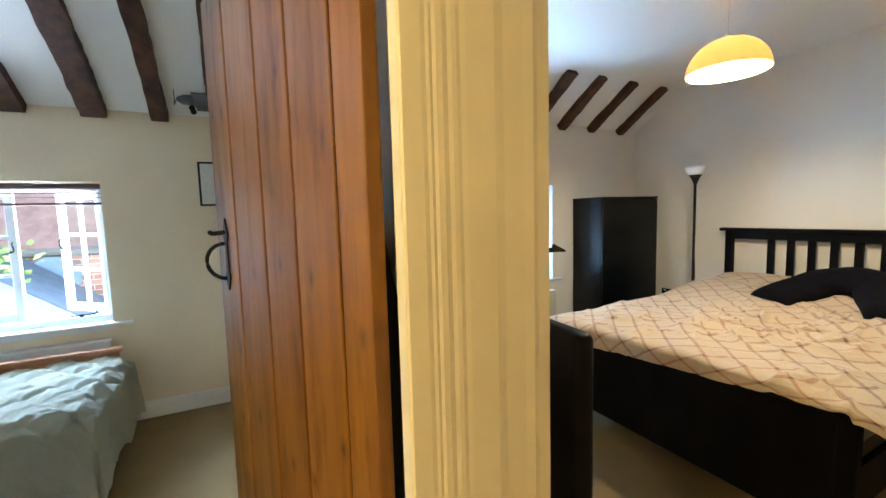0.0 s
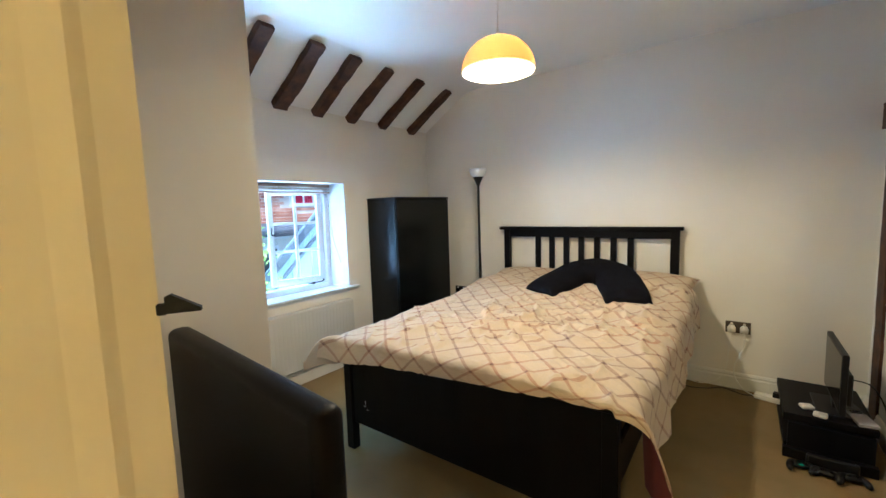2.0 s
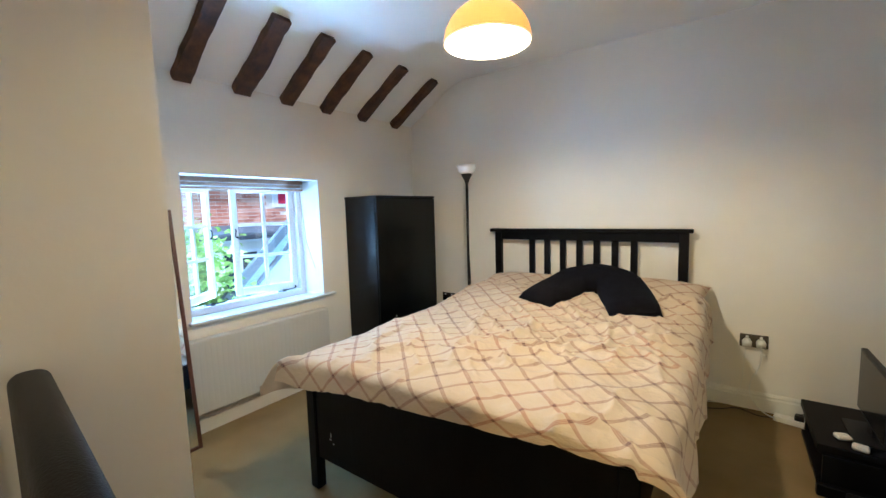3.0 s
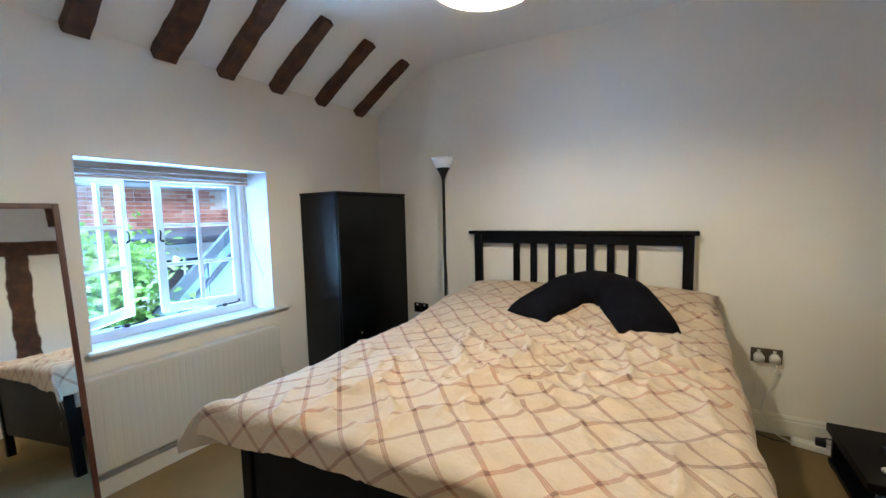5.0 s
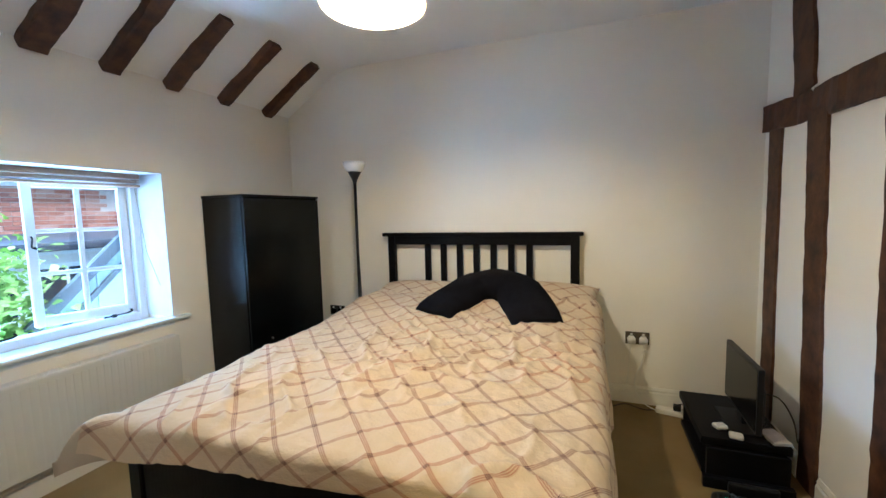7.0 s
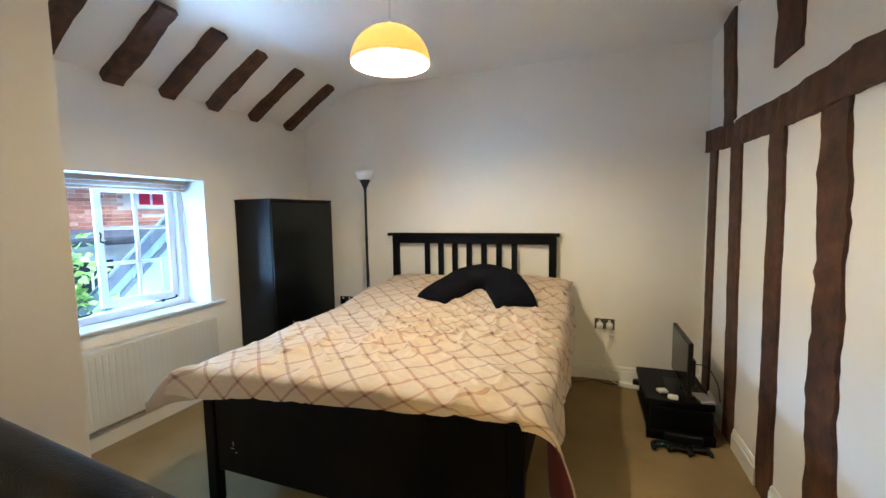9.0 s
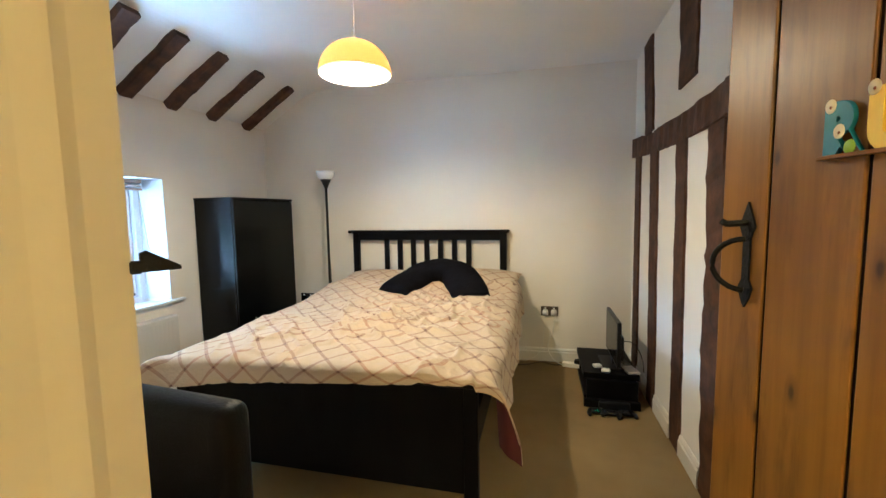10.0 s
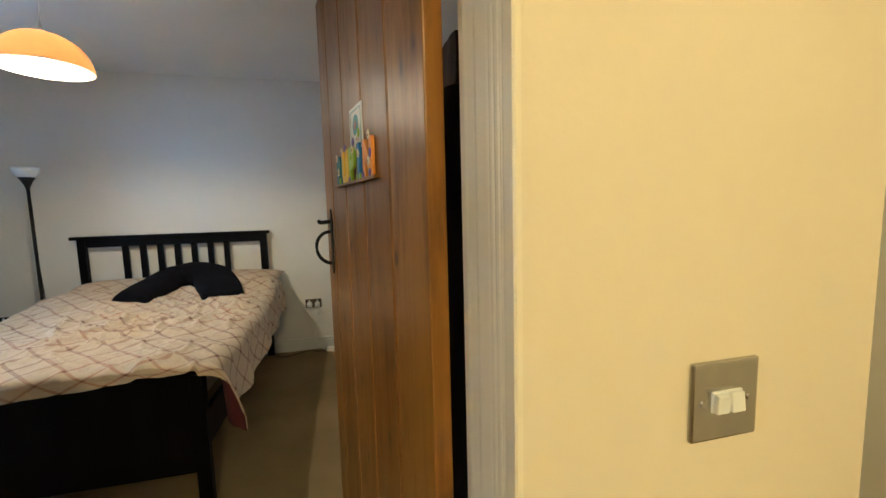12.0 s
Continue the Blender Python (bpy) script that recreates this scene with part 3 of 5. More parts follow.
# ---- radiators ----
def radiator(at, length, height, label):
    r = thing("radiator", label, "radiator", at)
    bm = bmesh.new()
    block(bm, (0.03, 0, 0), (0.06, length, height), 0.006)
    part("panel", bm, M["radiator"], r)
    n = int(length / 0.036)
    bm = bmesh.new()
    block(bm, (0.056, -0.012, 0.03), (0.0608, 0.012, height - 0.03), 0.0007, 1)
    first = part("flute", bm, M["radiator"], r)
    for k in range(n):
        y = 0.03 + (length - 0.06) * (k + 0.5) / n
        f = first if k == 0 else new("flute", first.data)
        f.parent = r
        f.location = (0, y, 0)
    box("top_grille", (-0.01, 0.0, height - 0.004), (0.058, length, height + 0.004), M["radiator"], r, 0.003, seg=1)
    for y in (0.1, length - 0.14):
        box("bracket", (-0.02, y, 0.02), (0.03, y + 0.04, height - 0.02), M["radiator"], r)
    part("valve", lathe([(0, 0), (0.012, 0), (0.012, 0.05), (0.02, 0.055), (0.022, 0.10), (0.016, 0.125), (0, 0.128)], 16), M["white_plastic"], r, "white thermostatic valve head").location = (0.03, length + 0.045, 0.02)
    part("pipe", tube([(0.03, length + 0.045, 0.06), (0.03, length + 0.045, -at[2])], 0.008, 8), M["chrome"], r)
    return r


radiator((WEST + 0.02, 1.62, 0.15), 1.12, 0.46, "white panel radiator under the window")
radiator((LWEST + 0.02, -1.95, 0.15), 1.12, 0.46, "white panel radiator behind the small bed")

# ---- bed ----
BED_W, BED_Y0, BED_Y1 = 1.54, 1.84, 3.93
bed = thing("bed", "black-stained wooden double bed with a slatted headboard", "bed", (0, 0, 0))
for x in (0.025, BED_W - 0.085):
    box("leg", (x, BED_Y1 - 0.045, 0), (x + 0.06, BED_Y1, 1.172), M["black_wood"], bed, 0.004, seg=1)
for x in (0.05, 1.502):
    box("leg", (x, BED_Y0, 0), (x + 0.06, BED_Y0 + 0.05, 0.64), M["black_wood"], bed, 0.004, seg=1)
box("top_rail", (-0.018, BED_Y1 - 0.06, 1.172), (BED_W, BED_Y1 + 0.005, 1.2), M["black_wood"], bed, 0.004, seg=1)
box("head_rail", (0.085, BED_Y1 - 0.038, 1.105), (BED_W - 0.085, BED_Y1 - 0.01, 1.172), M["black_wood"], bed, 0.003, seg=1)
box("head_rail", (0.085, BED_Y1 - 0.038, 0.72), (BED_W - 0.085, BED_Y1 - 0.01, 0.80), M["black_wood"], bed, 0.003, seg=1)
box("head_rail", (0.085, BED_Y1 - 0.038, 0.28), (BED_W - 0.085, BED_Y1 - 0.01, 0.44), M["black_wood"], bed, 0.003, seg=1)
for k in range(7):
    x = 0.37 + 0.1333 * k
    box("slat", (x - 0.024, BED_Y1 - 0.034, 0.80), (x + 0.024, BED_Y1 - 0.014, 1.105), M["black_wood"], bed, 0.002, seg=1)
box("foot_panel", (0.11, BED_Y0 + 0.012, 0.17), (1.502, BED_Y0 + 0.036, 0.64), M["black_wood"], bed, 0.003, seg=1)
box("foot_cap", (0.045, BED_Y0 - 0.006, 0.64), (1.567, BED_Y0 + 0.056, 0.66), M["black_wood"], bed, 0.004, seg=1)
for x in (0.06, BED_W - 0.045):
    box("side_rail", (x, BED_Y0 + 0.05, 0.22), (x + 0.025, BED_Y1 - 0.045, 0.40), M["black_wood"], bed, 0.003, seg=1)

M["bare_chip"] = surface("chipped_paint", (0.35, 0.32, 0.28), (0.5, 0.46, 0.4), 0.8, 40, 200, 0.1)
for dx, dz, w, h in ((0.0, 0.0, 0.018, 0.004), (0.012, 0.014, 0.004, 0.022), (0.026, -0.016, 0.010, 0.003)):
    box("scuff", (0.20 + dx, BED_Y0 + 0.0105, 0.29 + dz), (0.20 + dx + w, BED_Y0 + 0.013, 0.29 + dz + h), M["bare_chip"], bed, label="pale chip in the black paint")

M["mattress"] = surface("mattress_cloth", (0.6, 0.57, 0.5), (0.68, 0.65, 0.58), 0.9, 9, 300, 0.2)
tagged(box("mattress", (0.07, BED_Y0 + 0.06, 0.40), (BED_W - 0.07, BED_Y1 - 0.05, 0.62), M["mattress"], bevel=0.03), "thick pale mattress on the black bed frame", "mattress")


def check_cloth(name, base, dark, cell):
    """Cream cotton with crossing bands of fine lines, laid on the bias by the cloth's own coordinates."""
    m, nodes, links, bsdf = mat_new(name)
    uv = mapped(nodes, links, (1, 1, 1), "UV", (0, 0, radians(45)))
    sep = nodes.new("ShaderNodeSeparateXYZ")
    links.new(uv, sep.inputs[0])

    def math_node(op, a, b=None):
        n = nodes.new("ShaderNodeMath")
        n.operation = op
        for i, q in enumerate((a, b)):
            if q is None:
                continue
            if isinstance(q, (int, float)):
                n.inputs[i].default_value = q
            else:
                links.new(q, n.inputs[i])
        return n.outputs[0]

    def bands(c):
        f = math_node("FRACT", math_node("DIVIDE", c, cell))
        inside = math_node("LESS_THAN", f, 0.135)
        fine = math_node("LESS_THAN", math_node("FRACT", math_node("DIVIDE", f, 0.045)), 0.5)
        haze = math_node("MULTIPLY", inside, 0.28)
        return math_node("MAXIMUM", math_node("MULTIPLY", math_node("MULTIPLY", inside, fine), 0.78), haze)

    bu, bv = bands(sep.outputs[0]), bands(sep.outputs[1])
    both = math_node("MULTIPLY", bu, bv)
    anyb = math_node("MAXIMUM", bu, bv)
    wear = noise_tex(nodes, links, mapped(nodes, links, (1, 1, 1), "UV"), 2.1, 2)
    tone = ramp(nodes, links, wear, [(0.38, (0.36, 0.12, 0.06)), (0.52, (0.32, 0.15, 0.10)), (0.66, (0.16, 0.06, 0.05))])
    mix = nodes.new("ShaderNodeMix")
    mix.data_type = "RGBA"
    links.new(anyb, mix.inputs[0])
    mix.inputs[6].default_value = (*base, 1)
    links.new(tone, mix.inputs[7])
    mix2 = nodes.new("ShaderNodeMix")
    mix2.data_type = "RGBA"
    links.new(math_node("MULTIPLY", both, 2.3), mix2.inputs[0])
    links.new(mix.outputs[2], mix2.inputs[6])
    mix2.inputs[7].default_value = (*dark, 1)
    links.new(mix2.outputs[2], bsdf.inputs["Base Color"])
    bsdf.inputs["Roughness"].default_value = 0.9
    bsdf.inputs["Sheen Weight"].default_value = 0.15
    bump(nodes, links, noise_tex(nodes, links, mapped(nodes, links, (1, 1, 1), "UV"), 7, 5, 0.58), bsdf, 0.75, 0.03)
    return m


M["duvet"] = check_cloth("checked_duvet_cotton", (0.60, 0.475, 0.325), (0.07, 0.012, 0.016), 0.113)


def roll(over, r):
    """How far out and down cloth lies that has gone over a rounded edge of radius r."""
    quarter = r * math.pi / 2
    if over < quarter:
        return r * math.sin(over / r), r * (1 - math.cos(over / r))
    return r + 0.06 * (over - quarter), r + over - quarter


def duvet_sheet(under):
    """Quilt laid over the bed: puffed on top, rolling over the sides, with creases, a pulled-out corner and a hanging tail."""
    nx, ny = 210, 230
    bm = bmesh.new()
    uvl = bm.loops.layers.uv.new("UVMap")
    x0, x1, y0, y1 = 0.055, 1.565, 1.845, 3.69
    left, right, foot = 0.23, 0.36, 0.17
    grid, place = [], {}
    for j in range(ny + 1):
        v = y0 - foot + (y1 - y0 + foot) * j / ny
        row = []
        for i in range(nx + 1):
            u = x0 - left + (x1 - x0 + left + right) * i / nx
            # how far over each edge
            ol, orr, of = max(0.0, x0 - u), max(0.0, u - x1), max(0.0, y0 - v)
            x, y = min(max(u, x0), x1), max(v, y0)
            along, across = (y - y0) / (y1 - y0), (x - x0) / (x1 - x0)
            base_top = 0.690 + 0.026 * math.sin(across * math.pi) ** 0.6 + 0.012 * across
            base_top += 0.07 * max(0.0, min(1.0, (along - 0.55) / 0.3)) ** 1.5
            swell = 0.026 * noise.noise(Vector((x * 2.3, y * 2.1, 3.1))) + 0.013 * noise.noise(Vector((x * 5 + y * 2, y * 4.3, 1.7))) + 0.004 * noise.noise(Vector((x * 12, y * 10 - x * 5, 5.2)))
            patch = max(0.0, min(1.0, 0.5 + 1.6 * noise.noise(Vector((x * 1.9, y * 1.7, 6.4)))))
            sharp = 0.0
            for q, amp in ((3.2, 0.022), (5.4, 0.019), (8.6, 0.008), (15.0, 0.003)):
                fold = abs(noise.noise(Vector((x * q + y * 0.5 * q, y * q * 0.8 - x * 0.3 * q, q))))
                sharp += amp * (max(0.0, 0.13 - fold) / 0.13) ** 1.6
            fuss = 0.30 + 0.70 * min(1.0, across * 1.4 + 0.3 * (1 - along))
            relief = swell * (0.6 + 0.5 * fuss) + sharp * fuss * (0.4 + 0.8 * patch)
            over = max(ol, orr, of)
            z = base_top + relief * max(0.45, 1.0 - over * 6)
            if ol:
                out, down = roll(ol, 0.075)
                x -= out
                z -= down + 0.006 * math.sin(v * 7) * min(1, ol * 6)
            if orr:
                out, down = roll(orr, 0.085)
                wave = math.sin(v * 12 + 2.5 * noise.noise(Vector((v * 2.2, 0, 0))))
                x += out + (0.016 * wave + 0.5 * relief) * min(1, orr * 4)
                z -= down * (0.92 + 0.10 * noise.noise(Vector((v * 2.0, 3, 0))))
            if of:
                out, down = roll(of, 0.055)
                fall = 1.0 - 0.80 * max(0.0, min(1.0, across)) ** 1.4 if not orr else 0.35
                y -= out + 0.006 * math.sin(u * 9 + 1) * min(1, of * 8)
                z -= down * fall + 0.006 * math.sin(u * 6.0 + 0.7) * min(1, of * 8)
            # the window-side corner is drawn out to a point, the other one sags in a tail
            if ol and of:
                k = min(ol, of)
                x -= 1.15 * k
                y -= 0.12 * k
                z += 0.42 * k
            if orr and of:
                k = min(orr * 0.6, of)
                x += 0.40 * k
                z += 0.10 * k
            row.append(bm.verts.new((x, y, max(z, 0.03))))
            place[row[-1]] = (u, v)
        grid.append(row)
    for a, b in zip(grid, grid[1:]):
        for i in range(nx):
            f = bm.faces.new((a[i], a[i + 1], b[i + 1], b[i]))
            f.smooth = True
            for loop in f.loops:
                loop[uvl].uv = place[loop.vert]
    if not under:
        return bm
    bm.normal_update()
    for v in bm.verts:
        v.co -= v.normal * 0.012
    bmesh.ops.reverse_faces(bm, faces=bm.faces[:])
    return bm


m, nodes, links, bsdf = mat_new("dark_red_cotton")
across_cloth = nodes.new("ShaderNodeSeparateXYZ")
links.new(mapped(nodes, links, (1, 1, 1), "UV"), across_cloth.inputs[0])
links.new(ramp(nodes, links, across_cloth.outputs[0], [(0.30, (0.50, 0.42, 0.32)), (0.32, (0.075, 0.010, 0.012))]), bsdf.inputs["Base Color"])
bsdf.inputs["Roughness"].default_value = 0.9
M["duvet_red"] = m
duvet = tagged(part("duvet", duvet_sheet(False), M["duvet"]), "crumpled cream duvet with a rust check, spread over the bed", "duvet")
part("underside", duvet_sheet(True), M["duvet_red"], duvet, "cream underside with a dark red facing")

# pillows at the head end and the curved black pillow
def soft_pad(w, d, h, seed, power=2.6, n=28, m=14):
    """A stuffed cushion: squared outline, domed both sides, lightly creased."""
    bm = bmesh.new()
    uvl = bm.loops.layers.uv.new("UVMap")
    tops, place = [], {}
    for side in (1, -1):
        g = []
        for j in range(m + 1):
            row = []
            for i in range(n + 1):
                a, b = 2 * i / n - 1, 2 * j / m - 1
                dome = (max(0, 1 - abs(a) ** power) * max(0, 1 - abs(b) ** power)) ** 0.45
                pinch = 1 - 0.06 * (abs(a * b)) ** 2 * -1 - 0.05 * (1 - abs(a)) * abs(b)
                z = side * h / 2 * dome + 0.008 * dome * noise.noise(Vector((a * 3, b * 3, seed)))
                if side < 0 and (i in (0, n) or j in (0, m)):
                    row.append(tops[0][j][i])
                else:
                    row.append(bm.verts.new((a * w / 2 * pinch, b * d / 2 * pinch, z)))
                place[row[-1]] = (a * w / 2, b * d / 2)
            g.append(row)
        tops.append(g)
        for a, b in zip(g, g[1:]):
            for i in range(n):
                q = (a[i], a[i + 1], b[i + 1], b[i])
                f = bm.faces.new(q if side > 0 else tuple(reversed(q)))
                f.smooth = True
                for loop in f.loops:
                    loop[uvl].uv = place[loop.vert]
    return bm


for x, tilt in ((0.40, 3), (1.25, -2)):
    ob = part("pillow", soft_pad(0.74, 0.46, 0.17, x), M["duvet"])
    ob.matrix_world = pose(x, 3.70, 0.735 + 0.025 * (x > 1), 10, 0, tilt)
    tagged(ob, "checked pillow lying at the head of the bed", "pillow", "bed pillows")


def v_pillow():
    """Boomerang cushion: an arched, flattened tube with blunt ends."""
    spine = curve_points([(-0.30, -0.30, -0.01), (-0.24, -0.09, 0.02), (-0.13, 0.08, 0.07), (0.0, 0.13, 0.085), (0.15, 0.09, 0.075), (0.26, -0.07, 0.03), (0.37, -0.29, -0.01)], 7)
    bm = bmesh.new()
    rings = []
    n = len(spine)
    for i, p in enumerate(spine):
        d = (spine[min(i + 1, n - 1)] - spine[max(i - 1, 0)]).normalized()
        side = Vector((-d.y, d.x, 0)).normalized()
        up = d.cross(side) * -1
        if up.z < 0:
            up = -up
        t = i / (n - 1)
        end = min(1, (min(t, 1 - t) * n) / 2.5 + 0.45)
        wide, high = 0.150 + 0.014 * math.sin(t * math.pi), (0.080 + 0.02 * math.sin(t * math.pi)) * end
        ring = []
        for k in range(20):
            a = 2 * math.pi * k / 20
            c, s = math.cos(a), math.sin(a)
            c = math.copysign(abs(c) ** 0.75, c)
            w = 1 + 0.06 * noise.noise(Vector((t * 9, c * 2, s * 2)))
            ring.append(bm.verts.new(p + side * (wide * c * w) + up * (high * s * w)))
        rings.append(ring)
    for a, b in zip(rings, rings[1:]):
        for k in range(20):
            bm.faces.new((a[k], a[(k + 1) % 20], b[(k + 1) % 20], b[k])).smooth = True
    bm.faces.new(list(reversed(rings[0])))
    bm.faces.new(rings[-1])
    bmesh.ops.recalc_face_normals(bm, faces=bm.faces)
    return bm


vp = tagged(part("support_pillow", v_pillow(), M["black_fabric"]), "black boomerang-shaped pillow on top of the duvet", "pillow")
vp.matrix_world = pose(0.99, 3.42, 0.775, 6, 0, -3) @ Matrix.Diagonal((0.95, 0.95, 0.97, 1))

# ---- black cabinet ----
cab = thing("cabinet", "tall plain black cabinet in the corner by the window", "cabinet", (-0.965, 3.03, 0), -3.0)
box("body", (0, 0, 0.0), (0.375, 0.735, 1.49), M["cabinet"], cab, 0.003, seg=1)
box("top", (-0.002, -0.004, 1.49), (0.392, 0.739, 1.510), M["cabinet"], cab, 0.003, seg=1)
box("door", (0.377, 0.004, 0.06), (0.393, 0.731, 1.486), M["cabinet"], cab, 0.003, seg=1)
part("knob", lathe([(0, 0), (0.006, 0), (0.006, 0.01), (0.011, 0.014), (0.011, 0.02), (0, 0.023)], 14), M["chrome"], cab, "small bright knob").matrix_basis = pose(0.393, 0.16, 0.49, 0, 90, 0)

# ---- floor lamp ----
M["opal"] = surface("opal_glass", (0.72, 0.72, 0.74), (0.78, 0.78, 0.80), 0.25, 5, 60, 0.0)
lamp = thing("floor_lamp", "black uplighter floor lamp with a white glass bowl, switched off", "floor lamp", (-0.072, 3.585, 0))
smooth(part("base", lathe([(0, 0), (0.125, 0), (0.125, 0.012), (0.11, 0.022), (0.02, 0.03), (0, 0.03)], 40), M["black_plastic"], lamp))
smooth(part("pole", lathe([(0, 0.02), (0.011, 0.02), (0.011, 0.6), (0.0125, 0.602), (0.0125, 0.612), (0.011, 0.614), (0.011, 1.15), (0.0125, 1.152), (0.0125, 1.162), (0.011, 1.164), (0.011, 1.62), (0, 1.62)], 16), M["black_plastic"], lamp))
smooth(part("cup", lathe([(0, 1.59), (0.013, 1.59), (0.018, 1.61), (0.034, 1.645), (0.05, 1.67), (0.045, 1.674), (0, 1.66)], 28), M["black_plastic"], lamp))
smooth(part("bowl", lathe([(0.03, 1.668), (0.052, 1.675), (0.068, 1.695), (0.078, 1.72), (0.083, 1.745), (0.079, 1.745), (0.073, 1.72), (0.063, 1.699), (0.048, 1.681), (0.03, 1.675)], 36), M["opal"], lamp, "white opal glass bowl"))
part("flex", tube(curve_points([(0.012, 0, 0.95), (0.022, -0.006, 0.7), (0.016, -0.004, 0.45), (0.03, 0.02, 0.05), (-0.1, 0.2, 0.012), (-0.4, 0.36, 0.012)], 6), 0.003, 6), M["black_plastic"], lamp)

# ---- pendant ----
m, nodes, links, bsdf = mat_new("yellow_shade")
bsdf.inputs["Base Color"].default_value = (0.70, 0.34, 0.075, 1)
bsdf.inputs["Roughness"].default_value = 0.45
tr = nodes.new("ShaderNodeBsdfTranslucent")
tr.inputs["Color"].default_value = (0.80, 0.385, 0.115, 1)
mx = nodes.new("ShaderNodeMixShader")
mx.inputs[0].default_value = 0.21
links.new(bsdf.outputs[0], mx.inputs[1])
links.new(tr.outputs[0], mx.inputs[2])
links.new(mx.outputs[0], nodes["Material Output"].inputs[0])
M["shade"] = m
m, nodes, links, bsdf = mat_new("white_shade_lining")
bsdf.inputs["Base Color"].default_value = (0.86, 0.84, 0.78, 1)
tr = nodes.new("ShaderNodeBsdfTranslucent")
tr.inputs["Color"].default_value = (0.95, 0.9, 0.8, 1)
mx = nodes.new("ShaderNodeMixShader")
mx.inputs[0].default_value = 0.5
links.new(bsdf.outputs[0], mx.inputs[1])
links.new(tr.outputs[0], mx.inputs[2])
links.new(mx.outputs[0], nodes["Material Output"].inputs[0])
M["shade_in"] = m
M["bulb"] = emitter("lit_bulb", (1.0, 0.80, 0.52), 30)
pend = thing("pendant_lamp", "lit pendant lamp with a yellow dome shade and white cord", "pendant lamp", (*PENDANT, 2.07))
prof = [(0.184 * math.cos(a), 0.168 * math.sin(a)) for a in [radians(75.5) * k / 13 for k in range(14)]]
smooth(part("shade", lathe(prof, 48), M["shade"], pend, "yellow dome shade"))
smooth(part("lining", lathe([(r * 0.985, z * 0.985 + 0.001) for r, z in prof], 48), M["shade_in"], pend, "white shade lining"))
part("rim", lathe([(0.1845, -0.002), (0.1855, 0.0), (0.1845, 0.004), (0.180, 0.004), (0.179, 0.0), (0.180, -0.002), (0.1845, -0.002)], 48), M["shade_in"], pend)
part("lampholder", lathe([(0, 0.12), (0.02, 0.12), (0.02, 0.165), (0.014, 0.18), (0.006, 0.195), (0.003, 0.215), (0, 0.215)], 20), M["white_plastic"], pend)
part("spider_ring", lathe([(0.040, 0.158), (0.047, 0.158), (0.047, 0.163), (0.040, 0.163), (0.040, 0.158)], 32), M["white_plastic"], pend)
for a in (0, 120, 240):
    box("spider_arm", (0.018, -0.003, 0.158), (0.042, 0.003, 0.162), M["white_plastic"], pend).matrix_basis = pose(0, 0, 0, 0, 0, a)
part("cord", tube([(0, 0, 0.21), (0.002, 0, 0.37), (0, 0, CEIL - 2.07 - 0.02)], 0.003, 8), M["white_plastic"], pend)
part("ceiling_rose", lathe([(0, -0.045), (0.014, -0.045), (0.018, -0.028), (0.045, -0.02), (0.05, 0.0), (0, 0.0)], 28), M["white_plastic"], pend).location = (0, 0, CEIL - 2.07)
bl = smooth(part("bulb", lathe([(0, 0.012), (0.012, 0.014), (0.024, 0.024), (0.03, 0.042), (0.027, 0.064), (0.016, 0.09), (0.012, 0.12), (0, 0.12)], 20), M["bulb"], pend, "glowing bulb"))
bl.visible_shadow = False

# ---- landing lamp (behind the walker) ----
ll = thing("ceiling_lamp", "lit round opal ceiling lamp on the landing", "ceiling lamp", (2.15, -1.35, 2.5))
M["opal_lit"] = emitter("lit_opal", (1.0, 0.75, 0.42), 4)
b2 = smooth(part("globe", lathe([(0, -0.42), (0.08, -0.40), (0.12, -0.33), (0.12, -0.27), (0.08, -0.20), (0.03, -0.17), (0, -0.17)], 28), M["opal_lit"], ll))
b2.visible_shadow = False
part("stem", lathe([(0, -0.18), (0.02, -0.18), (0.02, -0.02), (0.06, -0.01), (0.06, 0), (0, 0)], 20), M["white_plastic"], ll)

# ---- padded leather panel by the door ----
pan = thing("leather_headboard", "spare black padded faux-leather headboard stood upright by the door", "headboard", (0.578, 0.806, 0), -5.0)
smooth(box("pad", (0, 0, 0.30), (0.792, 0.065, 1.078), M["leather"], pan, 0.024, seg=4))
for x in (0.10, 0.62):
    box("leg", (x, 0.02, 0), (x + 0.06, 0.05, 0.32), M["black_wood"], pan, 0.004, seg=1)

# ---- leaning mirror ----
m, nodes, links, bsdf = mat_new("mirror_silver")
bsdf.inputs["Base Color"].default_value = (0.86, 0.88, 0.87, 1)
bsdf.inputs["Metallic"].default_value, bsdf.inputs["Roughness"].default_value = 1.0, 0.02
M["mirror"] = m
M["mirror_wood"] = wood("dark_mirror_frame", (0.04, 0.012, 0.007), (0.085, 0.027, 0.014), (0.12, 0.045, 0.025), (20, 20, 1.5), 0.4, 0.1, knots=False)
mir = thing("leaning_mirror", "tall mirror in a thin dark wood frame leaning on the wall", "mirror", (-0.80, 1.23, 0.0), lean=(0, -6.0))
MW, MH = 0.46, 1.43
box("glass", (0.004, 0.02, 0.02), (0.010, MW - 0.02, MH - 0.02), M["mirror"], mir, label="mirror glass")
box("backing", (-0.008, 0.01, 0.01), (0.004, MW - 0.01, MH - 0.01), M["mirror_wood"], mir)
for lo, hi in (((-0.01, 0, 0), (0.016, 0.022, MH)), ((-0.01, MW - 0.022, 0), (0.016, MW, MH)), ((-0.01, 0.022, 0), (0.016, MW - 0.022, 0.022)), ((-0.01, 0.022, MH - 0.022), (0.016, MW - 0.022, MH))):
    box("frame_bar", lo, hi, M["mirror_wood"], mir, 0.003, seg=1)

